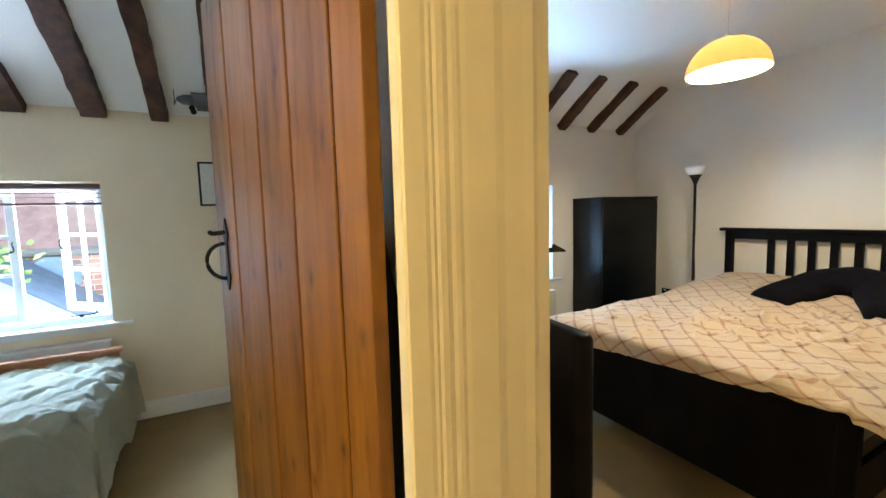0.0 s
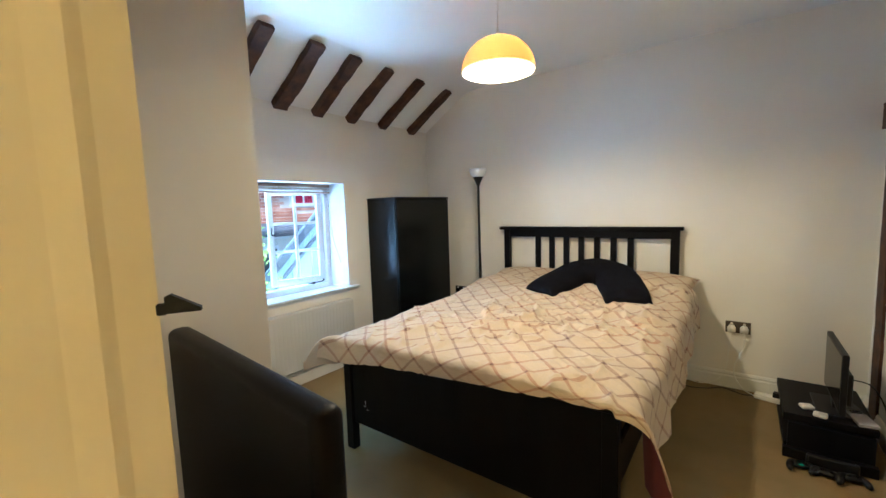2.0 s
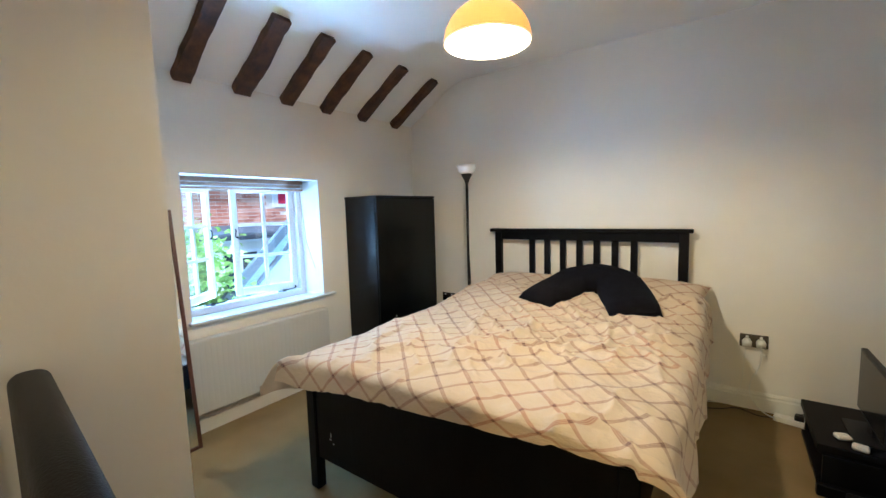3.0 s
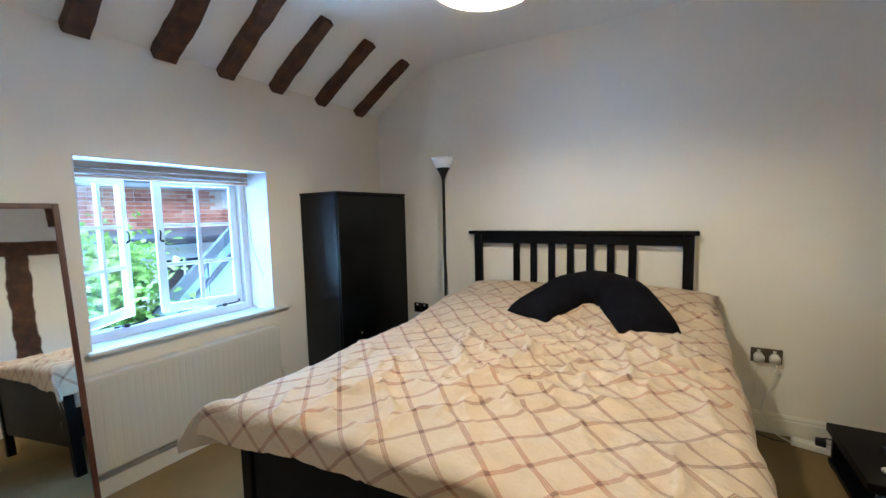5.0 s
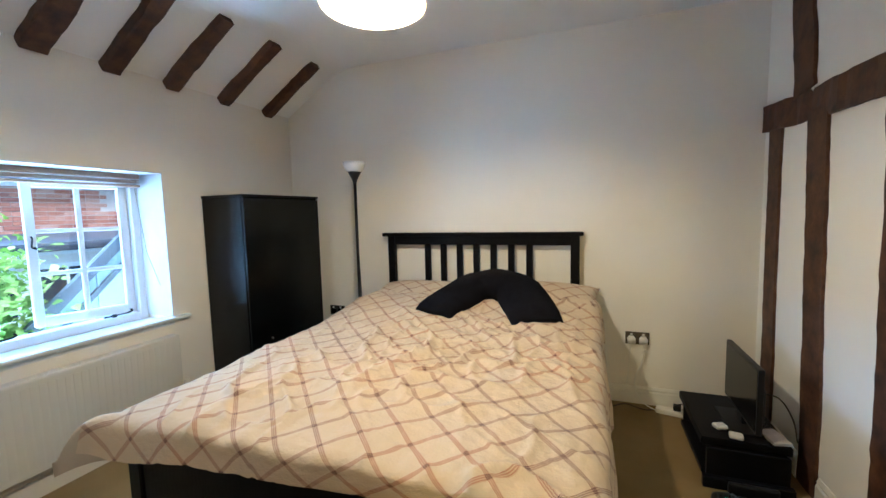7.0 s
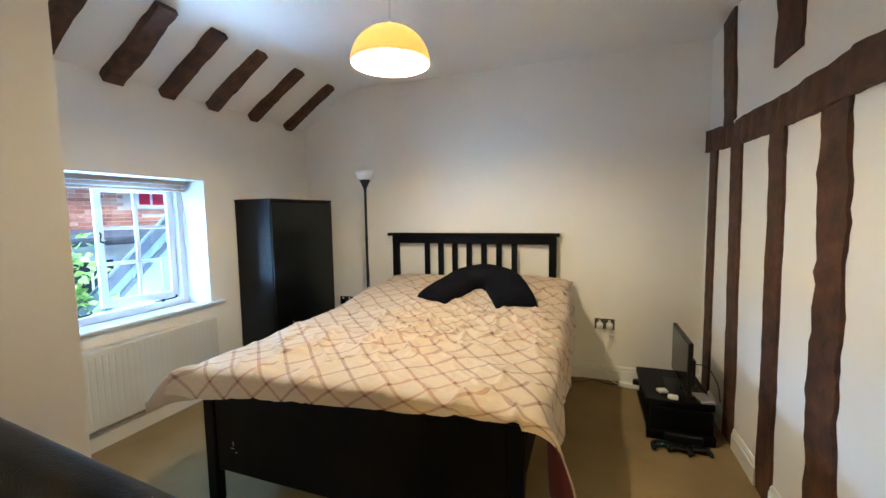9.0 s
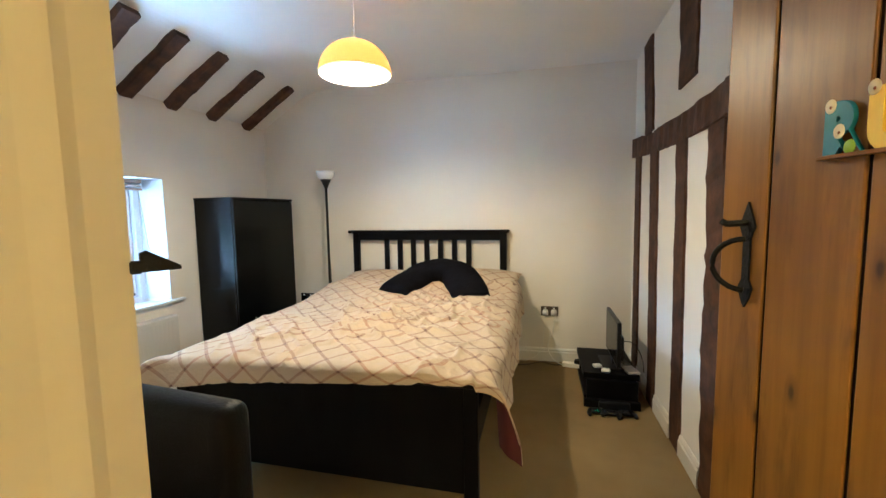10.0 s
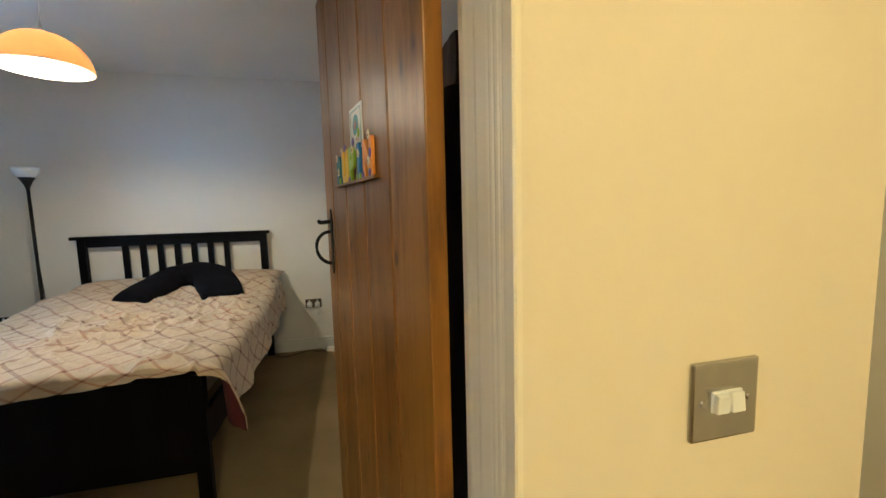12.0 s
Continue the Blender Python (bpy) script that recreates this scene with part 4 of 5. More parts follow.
# ---- television bench ----
bench = thing("tv_bench", "low black television bench with an overhanging top", "tv bench", (2.11, 3.03, 0), 0)
box("top", (0, 0.145, 0.185), (0.368, 0.68, 0.225), M["black_wood"], bench, 0.003, seg=1)
box("side_panel", (0.02, 0.12, 0.0), (0.355, 0.145, 0.185), M["black_wood"], bench, 0.002, seg=1)
box("side_panel", (0.02, 0.64, 0.0), (0.355, 0.665, 0.185), M["black_wood"], bench, 0.002, seg=1)
box("shelf", (0.005, 0.145, 0.035), (0.355, 0.64, 0.06), M["black_wood"], bench, 0.002, seg=1)
box("base_plate", (0.0, 0.085, 0.0), (0.365, 0.12, 0.055), M["black_wood"], bench, 0.003, seg=1)
box("back_panel", (0.335, 0.145, 0.06), (0.345, 0.64, 0.185), M["black_wood"], bench)

tv = thing("television", "thin black flat-screen television on its stand", "television", (2.335, 3.385, 0.225), 0)
m, nodes, links, bsdf = mat_new("dark_screen")
bsdf.inputs["Base Color"].default_value = (0.008, 0.008, 0.009, 1)
bsdf.inputs["Roughness"].default_value = 0.15
bsdf.inputs["Specular IOR Level"].default_value = 0.2
M["screen"] = m
box("panel", (-0.012, -0.235, 0.05), (0.014, 0.245, 0.37), M["black_plastic"], tv, 0.005)
box("screen", (-0.0135, -0.222, 0.065), (-0.0115, 0.232, 0.357), M["screen"], tv)
box("rear_housing", (0.014, -0.17, 0.08), (0.045, 0.17, 0.25), M["black_plastic"], tv, 0.01)
box("stand_neck", (-0.01, -0.04, 0.008), (0.016, 0.04, 0.08), M["black_plastic"], tv, 0.004)
box("stand_foot", (-0.085, -0.14, 0.0), (0.085, 0.14, 0.012), M["black_plastic"], tv, 0.004)
part("cable", tube(curve_points([(0.045, -0.08, 0.2), (0.12, -0.1, 0.19), (0.17, -0.12, 0.1), (0.18, -0.15, 0.005)], 6), 0.003, 6), M["black_plastic"], tv)

# ---- outside ----
def brick_mat(name, a, b, mortar, scale=1.0):
    m, nodes, links, bsdf = mat_new(name)
    tc = nodes.new("ShaderNodeTexCoord")
    sep = nodes.new("ShaderNodeSeparateXYZ")
    comb = nodes.new("ShaderNodeCombineXYZ")
    links.new(tc.outputs["Object"], sep.inputs[0])
    links.new(sep.outputs[1], comb.inputs[0])
    links.new(sep.outputs[2], comb.inputs[1])
    br = nodes.new("ShaderNodeTexBrick")
    br.inputs["Color1"].default_value, br.inputs["Color2"].default_value, br.inputs["Mortar"].default_value = (*a, 1), (*b, 1), (*mortar, 1)
    br.inputs["Scale"].default_value = scale
    br.inputs["Brick Width"].default_value, br.inputs["Row Height"].default_value, br.inputs["Mortar Size"].default_value = 0.225, 0.075, 0.007
    links.new(comb.outputs[0], br.inputs["Vector"])
    mix = nodes.new("ShaderNodeMix")
    mix.data_type, mix.blend_type = "RGBA", "MULTIPLY"
    mix.inputs[0].default_value = 0.6
    links.new(br.outputs["Color"], mix.inputs[6])
    links.new(ramp(nodes, links, noise_tex(nodes, links, tc.outputs["Object"], 2.2, 5), [(0.3, (0.55, 0.5, 0.48)), (0.7, (1, 1, 1))]), mix.inputs[7])
    links.new(mix.outputs[2], bsdf.inputs["Base Color"])
    bsdf.inputs["Roughness"].default_value = 0.9
    bump(nodes, links, br.outputs["Fac"], bsdf, -0.4, 0.01)
    return m


M["brick"] = brick_mat("red_brick", (0.42, 0.17, 0.11), (0.60, 0.36, 0.27), (0.68, 0.64, 0.58), 1.0)
M["slate"] = surface("dark_slate", (0.06, 0.075, 0.10), (0.11, 0.125, 0.15), 0.6, 5, 30, 0.4)
M["verge_slate"] = surface("blue_black_slate", (0.03, 0.04, 0.055), (0.06, 0.07, 0.09), 0.6, 5, 30, 0.4)
M["lead"] = surface("grey_lead", (0.19, 0.26, 0.30), (0.26, 0.33, 0.38), 0.5, 2, 25, 0.2)
M["tile"] = surface("red_clay_tile", (0.20, 0.13, 0.105), (0.30, 0.20, 0.165), 0.85, 4, 30, 0.4)
M["white_render"] = surface("white_render", (0.6, 0.6, 0.57), (0.7, 0.69, 0.66), 0.85, 3, 50, 0.2)
M["paving"] = surface("grey_paving", (0.13, 0.13, 0.12), (0.19, 0.185, 0.175), 0.9, 0.7, 18, 0.4)
M["bark"] = surface("bark", (0.06, 0.045, 0.03), (0.11, 0.085, 0.06), 0.95, 12, 60, 0.6, stretch=(1, 1, 0.3))
M["red_cloth"] = surface("red_blind_cloth", (0.42, 0.012, 0.05), (0.5, 0.02, 0.07), 0.85, 8, 200, 0.1)
M["dark_glass"] = surface("dark_pane", (0.02, 0.025, 0.03), (0.035, 0.04, 0.045), 0.08, 2, 10, 0.0)

tagged(box("ground", (-300, -300, -2.9), (300, 300, -2.7), M["paving"]), "grey paved yard and ground", "ground", kind="structure")

house = thing("brick_house", "red brick house across the yard with a slate roof", "house", (-7.0, 0, -2.7))
box("wall", (-5, 1.2, 0), (0, 13, 4.72), M["brick"], house)
bm = extrude_profile([(0.25, 4.72), (-2.5, 6.6), (-5.2, 4.72)], 12.0, "y")
part("roof", bm, M["slate"], house).location = (0, 1.1, 0)
box("gutter", (0.0, 1.1, 4.63), (0.14, 13.1, 4.74), M["window_white"], house, 0.02)
w = box("window", (0.0, 6.06, 4.26), (0.04, 6.78, 4.62), M["window_white"], house, label="small white window with a red blind")
for a, b in ((6.20, 6.42), (6.47, 6.70)):
    box("pane", (0.04, a, 4.34), (0.044, b, 4.60), M["red_cloth"], w)
outhouse = thing("lean_to", "white rendered lean-to with a dark slate roof", "outbuilding", (-5.6, 0, -2.7))
box("wall", (-1.3, 2.6, 0), (0, 8.0, 3.64), M["white_render"], outhouse)
part("roof", extrude_profile([(0.22, 3.70), (0.22, 3.77), (-1.4, 3.88), (-1.4, 3.74)], 5.7, "y"), M["slate"], outhouse).location = (0, 2.45, 0)
box("gutter", (0.16, 2.45, 3.65), (0.25, 8.15, 3.74), M["verge_slate"], outhouse, 0.02)
box("soffit", (0.0, 2.45, 3.60), (0.17, 8.15, 3.65), M["window_white"], outhouse)
for y in (3.6, 4.5, 5.4, 6.3):
    w = box("window", (0.0, y - 0.36, 2.7), (0.03, y + 0.36, 3.46), M["window_white"], outhouse)
    for a in (-0.31, 0.02):
        box("pane", (0.03, y + a, 2.76), (0.034, y + a + 0.29, 3.40), M["dark_glass"], w)

dormer = thing("lead_dormer", "lead-clad gable of the roof next door", "roof", (-2.7, 0, 0))
SL = 0.95
zat = lambda y: 0.67 + SL * (y - 3.0)
part("cheek", extrude_profile([(2.62, -2.7), (2.62, zat(2.62)), (4.4, zat(4.4)), (6.2, zat(2.62)), (6.2, -2.7)], -0.12, "x"), M["lead"], dormer)
for y in (3.0, 3.3, 3.6, 3.9, 4.2):
    box("seam", (0.0, y - 0.012, -1.5), (0.02, y + 0.012, zat(y) - 0.05), M["lead"], dormer, 0.004, seg=1)
part("verge", extrude_profile([(2.5, zat(2.5) - 0.06), (2.5, zat(2.5) + 0.07), (4.4, zat(4.4) + 0.07), (4.4, zat(4.4) - 0.06)], 0.05, "x"), M["verge_slate"], dormer)
part("verge", extrude_profile([(2.62, zat(2.62) - 0.26), (2.62, zat(2.62) - 0.20), (4.4, zat(4.4) - 0.20), (4.4, zat(4.4) - 0.26)], 0.035, "x"), M["verge_slate"], dormer)


def leaf_mat():
    m, nodes, links, bsdf = mat_new("leaf_green")
    geo = nodes.new("ShaderNodeNewGeometry")
    links.new(ramp(nodes, links, geo.outputs["Random Per Island"], [(0.0, (0.14, 0.21, 0.05)), (0.5, (0.30, 0.40, 0.11)), (1.0, (0.48, 0.54, 0.20))]), bsdf.inputs["Base Color"])
    bsdf.inputs["Roughness"].default_value = 0.6
    tr = nodes.new("ShaderNodeBsdfTranslucent")
    tr.inputs["Color"].default_value = (0.25, 0.45, 0.06, 1)
    mx = nodes.new("ShaderNodeMixShader")
    mx.inputs[0].default_value = 0.35
    links.new(bsdf.outputs[0], mx.inputs[1])
    links.new(tr.outputs[0], mx.inputs[2])
    links.new(mx.outputs[0], nodes["Material Output"].inputs[0])
    return m


M["leaf"] = leaf_mat()


def tree(at, height, crown_r, n, seed, leaf, label, squash=0.85):
    rnd = random.Random(seed)
    t = thing("tree", label, "tree", at)
    trunk = curve_points([(0, 0, 0), (0.06, 0.03, height * 0.35), (-0.03, 0.05, height * 0.7), (0.02, 0, height)], 6)
    part("trunk", tube(trunk, 0.09, 10, [1 - 0.75 * k / (len(trunk) - 1) for k in range(len(trunk))]), M["bark"], t)
    tips = []
    for k in range(11):
        b = trunk[int(len(trunk) * rnd.uniform(0.45, 0.95))]
        a, e = rnd.uniform(0, 6.28), rnd.uniform(-0.1, 0.9)
        L = crown_r * rnd.uniform(0.6, 0.95)
        tip = b + Vector((math.cos(a) * L, math.sin(a) * L, e * L))
        tips.append(tip)
        pts = curve_points([b, (b + tip) / 2 + Vector((0, 0, 0.08)), tip], 4)
        part("branch", tube(pts, 0.028, 6, [1 - 0.8 * i / (len(pts) - 1) for i in range(len(pts))]), M["bark"], t)
    verts, faces = [], []
    cen = Vector((0, 0, height * 0.9))
    for k in range(n):
        base = rnd.choice(tips) if rnd.random() < 0.75 else cen
        p = base + Vector((rnd.gauss(0, 0.3), rnd.gauss(0, 0.3), rnd.gauss(0, 0.26))) * crown_r * 0.75
        q = Euler((rnd.uniform(-0.9, 0.9), rnd.uniform(-0.9, 0.9), rnd.uniform(0, 6.28))).to_matrix()
        s = leaf * rnd.uniform(0.6, 1.2)
        i0 = len(verts)
        for u, v, w in ((0, -0.5, 0), (0.42, -0.1, 0.08), (0.22, 0.3, 0.06), (0, 0.55, -0.06), (-0.22, 0.3, 0.06), (-0.42, -0.1, 0.08)):
            verts.append(p + q @ Vector((u, v, w)) * s)
        faces += [(i0, i0 + 1, i0 + 2, i0 + 3), (i0, i0 + 3, i0 + 4, i0 + 5)]
    me = bpy.data.meshes.new("crown")
    me.from_pydata(verts, [], faces)
    me.materials.append(M["leaf"])
    c = new("crown", me)
    c.parent = t
    return t


tree((-3.15, 2.05, -2.7), 3.65, 0.9, 9500, 5, 0.085, "leafy green tree outside the bedroom window")
tree((-4.6, -2.4, -2.7), 3.2, 0.8, 1200, 11, 0.11, "leafy green shrub outside the second window")

# outside the second window
wall2 = thing("garden_wall", "old red brick wall with pale mortar", "wall", (-5.2, 0, -2.7))
box("wall", (-0.35, -3.6, 0), (0, 0.9, 3.66), M["brick"], wall2)
box("coping", (-0.42, -3.65, 3.66), (0.07, 0.95, 3.75), M["paving"], wall2, 0.02)
house2 = thing("tiled_house", "house with a weathered red clay tile roof", "house", (-9.0, 0, -2.7))
box("wall", (-4, -6, 0), (0, 1.1, 3.6), M["brick"], house2)
part("roof", extrude_profile([(0.3, 3.5), (0.3, 3.62), (-2.0, 5.6), (-4.3, 3.5)], 7.3, "y"), M["tile"], house2).location = (0, -6.1, 0)
shed = thing("lead_roof", "low grey lead roof below the second window", "roof", (-3.4, 0, -2.7))
part("roof", extrude_profile([(-3.4, 2.5), (-3.4, 4.42), (-1.25, 2.77), (-1.25, 2.5)], -1.3, "x"), M["slate"], shed)
part("verge", extrude_profile([(-3.4, 4.42), (-3.4, 4.52), (-1.15, 2.79), (-1.15, 2.69)], 0.06, "x"), M["verge_slate"], shed)
box("wall", (-1.25, -3.35, 0), (-0.05, -1.25, 2.5), M["white_render"], shed)
M["dish"] = surface("grey_dish", (0.10, 0.16, 0.24), (0.14, 0.2, 0.28), 0.5, 6, 60, 0.05)
dish = thing("satellite_dish", "small grey satellite dish on the garden wall", "satellite dish", (-5.05, -2.26, 0.68))
smooth(part("reflector", lathe([(0.0, 0.0), (0.12, 0.012), (0.22, 0.04), (0.28, 0.07), (0.285, 0.066), (0.22, 0.034), (0.12, 0.006), (0, -0.006)], 28), M["dish"], dish)).matrix_basis = pose(0.1, 0, 0, 0, 78, 20)
part("arm", tube([(0.1, 0, -0.2), (0.45, 0.1, -0.1)], 0.012, 8), M["iron"], dish)
part("mount", tube([(-0.15, 0, -0.15), (0.1, 0, -0.05)], 0.02, 8), M["iron"], dish)

# ---- small things ----
def text_mesh(ch, size, depth):
    cu = bpy.data.curves.new("letter", "FONT")
    cu.body, cu.size, cu.extrude, cu.bevel_depth, cu.offset = ch, size, depth, 0.001, 0.0055
    tmp = new("letter", cu)
    me = bpy.data.meshes.new_from_object(tmp)
    bpy.data.objects.remove(tmp)
    return me


def paint(name, c, rough=0.5):
    return surface(name, tuple(v * 0.85 for v in c), c, rough, 25, 90, 0.05)


M["teal"] = paint("teal_paint", (0.01, 0.16, 0.22))
M["yellow"] = paint("yellow_paint", (0.75, 0.48, 0.01))
M["green"] = paint("green_paint", (0.28, 0.45, 0.01))
M["blue"] = paint("blue_paint", (0.03, 0.16, 0.45))
M["orange"] = paint("orange_paint", (0.80, 0.30, 0.01))
M["purple"] = paint("purple_paint", (0.12, 0.06, 0.3))
M["cream_paint"] = paint("cream_paint", (0.72, 0.62, 0.42))
M["snout"] = paint("brown_paint", (0.22, 0.08, 0.04))
M["card"] = paint("white_card", (0.72, 0.72, 0.68), 0.3)
M["card_teal"] = paint("teal_print", (0.02, 0.22, 0.25))

FACE = -0.017
sign = new("letter_sign")
sign.matrix_world = door_1.matrix_world @ Matrix(((0, 0, -1, FACE), (-1, 0, 0, 0.565), (0, 1, 0, 1.432), (0, 0, 0, 1)))
tagged(sign, "row of brightly painted wooden letters glued to the door", "letter sign")
for ch, x, size, mat, dots in (("R", 0.0, 0.098, "teal", (("cream_paint", 0.012, 0.068), ("cream_paint", 0.03, 0.03), ("green", 0.05, 0.006))), ("U", 0.072, 0.105, "yellow", (("cream_paint", 0.008, 0.078), ("purple", 0.05, 0.083))),
                               ("P", 0.155, 0.105, "green", (("cream_paint", 0.05, 0.07), ("purple", 0.062, 0.085), ("purple", 0.008, 0.0))), ("I", 0.243, 0.104, "blue", (("cream_paint", 0.016, 0.088), ("green", 0.03, 0.098), ("cream_paint", 0.016, 0.055), ("green", 0.0, 0.002), ("green", 0.032, 0.002))),
                               ("N", 0.298, 0.104, "orange", (("cream_paint", 0.055, 0.03), ("purple", 0.07, 0.045), ("purple", 0.004, 0.002), ("purple", 0.062, 0.004), ("cream_paint", 0.06, 0.082)))):
    me = text_mesh(ch, size, 0.0028)
    me.materials.append(M[mat])
    let = new("letter", me)
    let.parent = sign
    let.location, let.scale = (x * 0.86, 0.002, 0.004), (0.82, 0.98, 1)
    for mname, dx, dz in dots:
        d = smooth(part("animal_face", lathe([(0, 0), (0.0095, 0), (0.0105, 0.001), (0.009, 0.002), (0, 0.0026)], 16), M[mname], let))
        d.location = (dx, dz, 0.003)
        if mname == "cream_paint":
            smooth(part("nose", lathe([(0, 0), (0.0024, 0), (0.002, 0.001), (0, 0.0014)], 10), M["snout"], let)).location = (dx + 0.002, dz - 0.002, 0.0054)
box("base_strip", (-0.004, -0.006, 0.0), (0.345, 0.0, 0.012), M["pine"], sign, 0.001, seg=1)

card = new("door_card")
card.matrix_world = door_1.matrix_world @ Matrix(((0, 0, -1, FACE), (-1, 0, 0, 0.425), (0, 1, 0, 1.50), (0, 0, 0, 1)))
tagged(card, "small white card with a teal border and round emblem", "card")
box("sheet", (0, 0, 0), (0.104, 0.095, 0.002), M["card"], card)
for lo, hi in (((0.008, 0.006, 0.002), (0.010, 0.087, 0.0026)), ((0.093, 0.006, 0.002), (0.095, 0.087, 0.0026)), ((0.010, 0.085, 0.002), (0.093, 0.087, 0.0026))):
    box("border", lo, hi, M["card_teal"], card)
part("emblem", lathe([(0, 0.002), (0.023, 0.002), (0.023, 0.003), (0, 0.003)], 24), M["card_teal"], card).location = (0.053, 0.053, 0)
part("emblem_mark", lathe([(0, 0.003), (0.011, 0.003), (0.010, 0.0036), (0, 0.0036)], 7), M["snout"], card, "small brown mark").location = (0.052, 0.053, 0)

# light switch
sw = thing("light_switch", "brushed steel light switch with a white rocker pair", "light switch", (2.648, 0.243, 1.128))
box("plate", (-0.049, -0.007, -0.049), (0.049, 0, 0.049), M["chrome"], sw, 0.003)
box("rocker_seat", (-0.022, -0.010, -0.013), (0.022, -0.006, 0.013), M["white_plastic"], sw, 0.001, seg=1)
for x, r in ((-0.012, 6), (0.009, -6)):
    ob = box("rocker", (-0.0095, -0.006, -0.012), (0.0095, 0.002, 0.012), M["white_plastic"], sw, 0.002)
    ob.matrix_basis = pose(x, -0.011, 0, r, 0, 0)
for x in (-0.034, 0.034):
    part("screw", lathe([(0, 0), (0.004, 0), (0.003, 0.0015), (0, 0.0015)], 12), M["chrome"], sw).matrix_basis = pose(x, -0.007, 0, 90, 0, 0)


M["bronze"] = surface("aged_bronze", (0.10, 0.085, 0.065), (0.16, 0.13, 0.10), 0.4, 20, 200, 0.05, metal=0.7)


def socket(at, dark, plugs, label):
    s = thing("wall_socket", label, "socket", at)
    box("plate", (-0.075, -0.008, -0.043), (0.075, 0, 0.043), M["black_plastic"] if dark else M["bronze"], s, 0.003)
    for x in (-0.037, 0.037):
        box("insert", (x - 0.026, -0.0095, -0.03), (x + 0.026, -0.0075, 0.014), M["black_plastic"] if not dark else M["chrome"], s)
        box("rocker", (x - 0.008, -0.012, 0.018), (x + 0.008, -0.008, 0.034), M["white_plastic"], s, 0.001, seg=1)
        if plugs:
            smooth(part("plug", extrude_profile([(-0.024, -0.024), (0.024, -0.024), (0.026, 0.006), (0.016, 0.024), (-0.016, 0.024), (-0.026, 0.006)], -0.028, "y"), M["white_plastic"], s, "white plug")).location = (x, -0.0095, -0.008)
    return s


s1 = socket((1.893, HEAD, 0.462), False, True, "steel double wall socket with two white plugs")
socket((-0.545, HEAD, 0.505), True, False, "dark double wall socket behind the floor lamp")
part("cord", tube(curve_points([(0.037, -0.035, -0.03), (0.045, -0.035, -0.07), (0.03, -0.02, -0.17), (-0.005, -0.02, -0.26), (-0.01, -0.03, -0.35), (0.04, -0.06, -0.43), (0.12, -0.10, -0.4555), (0.20, -0.10, -0.4555), (0.26, -0.06, -0.45)], 8), 0.0042, 8), M["white_plastic"], s1, "white power cord")
box("cord_block", (0.035, -0.035, -0.09), (0.065, -0.02, -0.075), M["white_plastic"], s1, 0.003)
part("cord", tube(curve_points([(-0.037, -0.03, -0.03), (-0.045, -0.02, -0.1), (-0.06, -0.025, -0.3), (-0.1, -0.03, -0.4), (-0.2, -0.04, -0.456), (-0.3, -0.03, -0.456)], 8), 0.0022, 6), M["white_plastic"], s1, "white power cord")

strip = thing("extension_lead", "white extension lead with a black plug on the carpet", "extension lead", (2.005, 3.865, 0), -12)
box("body", (0, -0.03, 0.0), (0.22, 0.03, 0.035), M["white_plastic"], strip, 0.006)
box("plug", (0.10, -0.022, 0.035), (0.145, 0.022, 0.07), M["black_plastic"], strip, 0.006)
box("plug", (0.165, -0.02, 0.035), (0.2, 0.02, 0.06), M["black_plastic"], strip, 0.005)
part("cord", tube(curve_points([(0.12, 0, 0.07), (0.16, -0.02, 0.09), (0.25, -0.03, 0.06), (0.33, 0.0, 0.02)], 6), 0.003, 6), M["black_plastic"], strip)
lead = tagged(part("floor_cable", tube(curve_points([(1.45, 3.93, 0.006), (1.6, 3.80, 0.006), (1.72, 3.83, 0.006), (1.82, 3.90, 0.006), (1.93, 3.85, 0.006), (2.0, 3.87, 0.006)], 8), 0.003, 6), M["black_plastic"]), "thin black cable trailing over the carpet", "cable")

# on the bench
for x, y, r in ((2.215, 3.285, 20), (2.262, 3.205, -12)):
    ob = tagged(smooth(box("earbud_case", (-0.03, -0.025, 0), (0.03, 0.025, 0.022), M["white_plastic"], bevel=0.0105, seg=4)), "small rounded white plastic case on the bench", "case", "white cases")
    ob.matrix_world = pose(x, y, 0.226, 0, 0, r)
M["grey_print"] = surface("grey_printed_sleeve", (0.45, 0.45, 0.50), (0.6, 0.6, 0.64), 0.4, 30, 90, 0.02)
for x, y, r, mat in (((2.425, 3.275, 12, "grey_print"), (2.40, 3.40, 16, "black_plastic"))):
    ob = tagged(box("disc_case", (-0.04, -0.09, 0), (0.04, 0.09, 0.015), M[mat], bevel=0.002, seg=1), "slim plastic disc case lying on the bench", "case", "disc cases")
    ob.matrix_world = pose(x, y, 0.226, 0, 0, r)

# game controllers on the carpet
M["led"] = emitter("green_led", (0.05, 1.0, 0.35), 1.6)


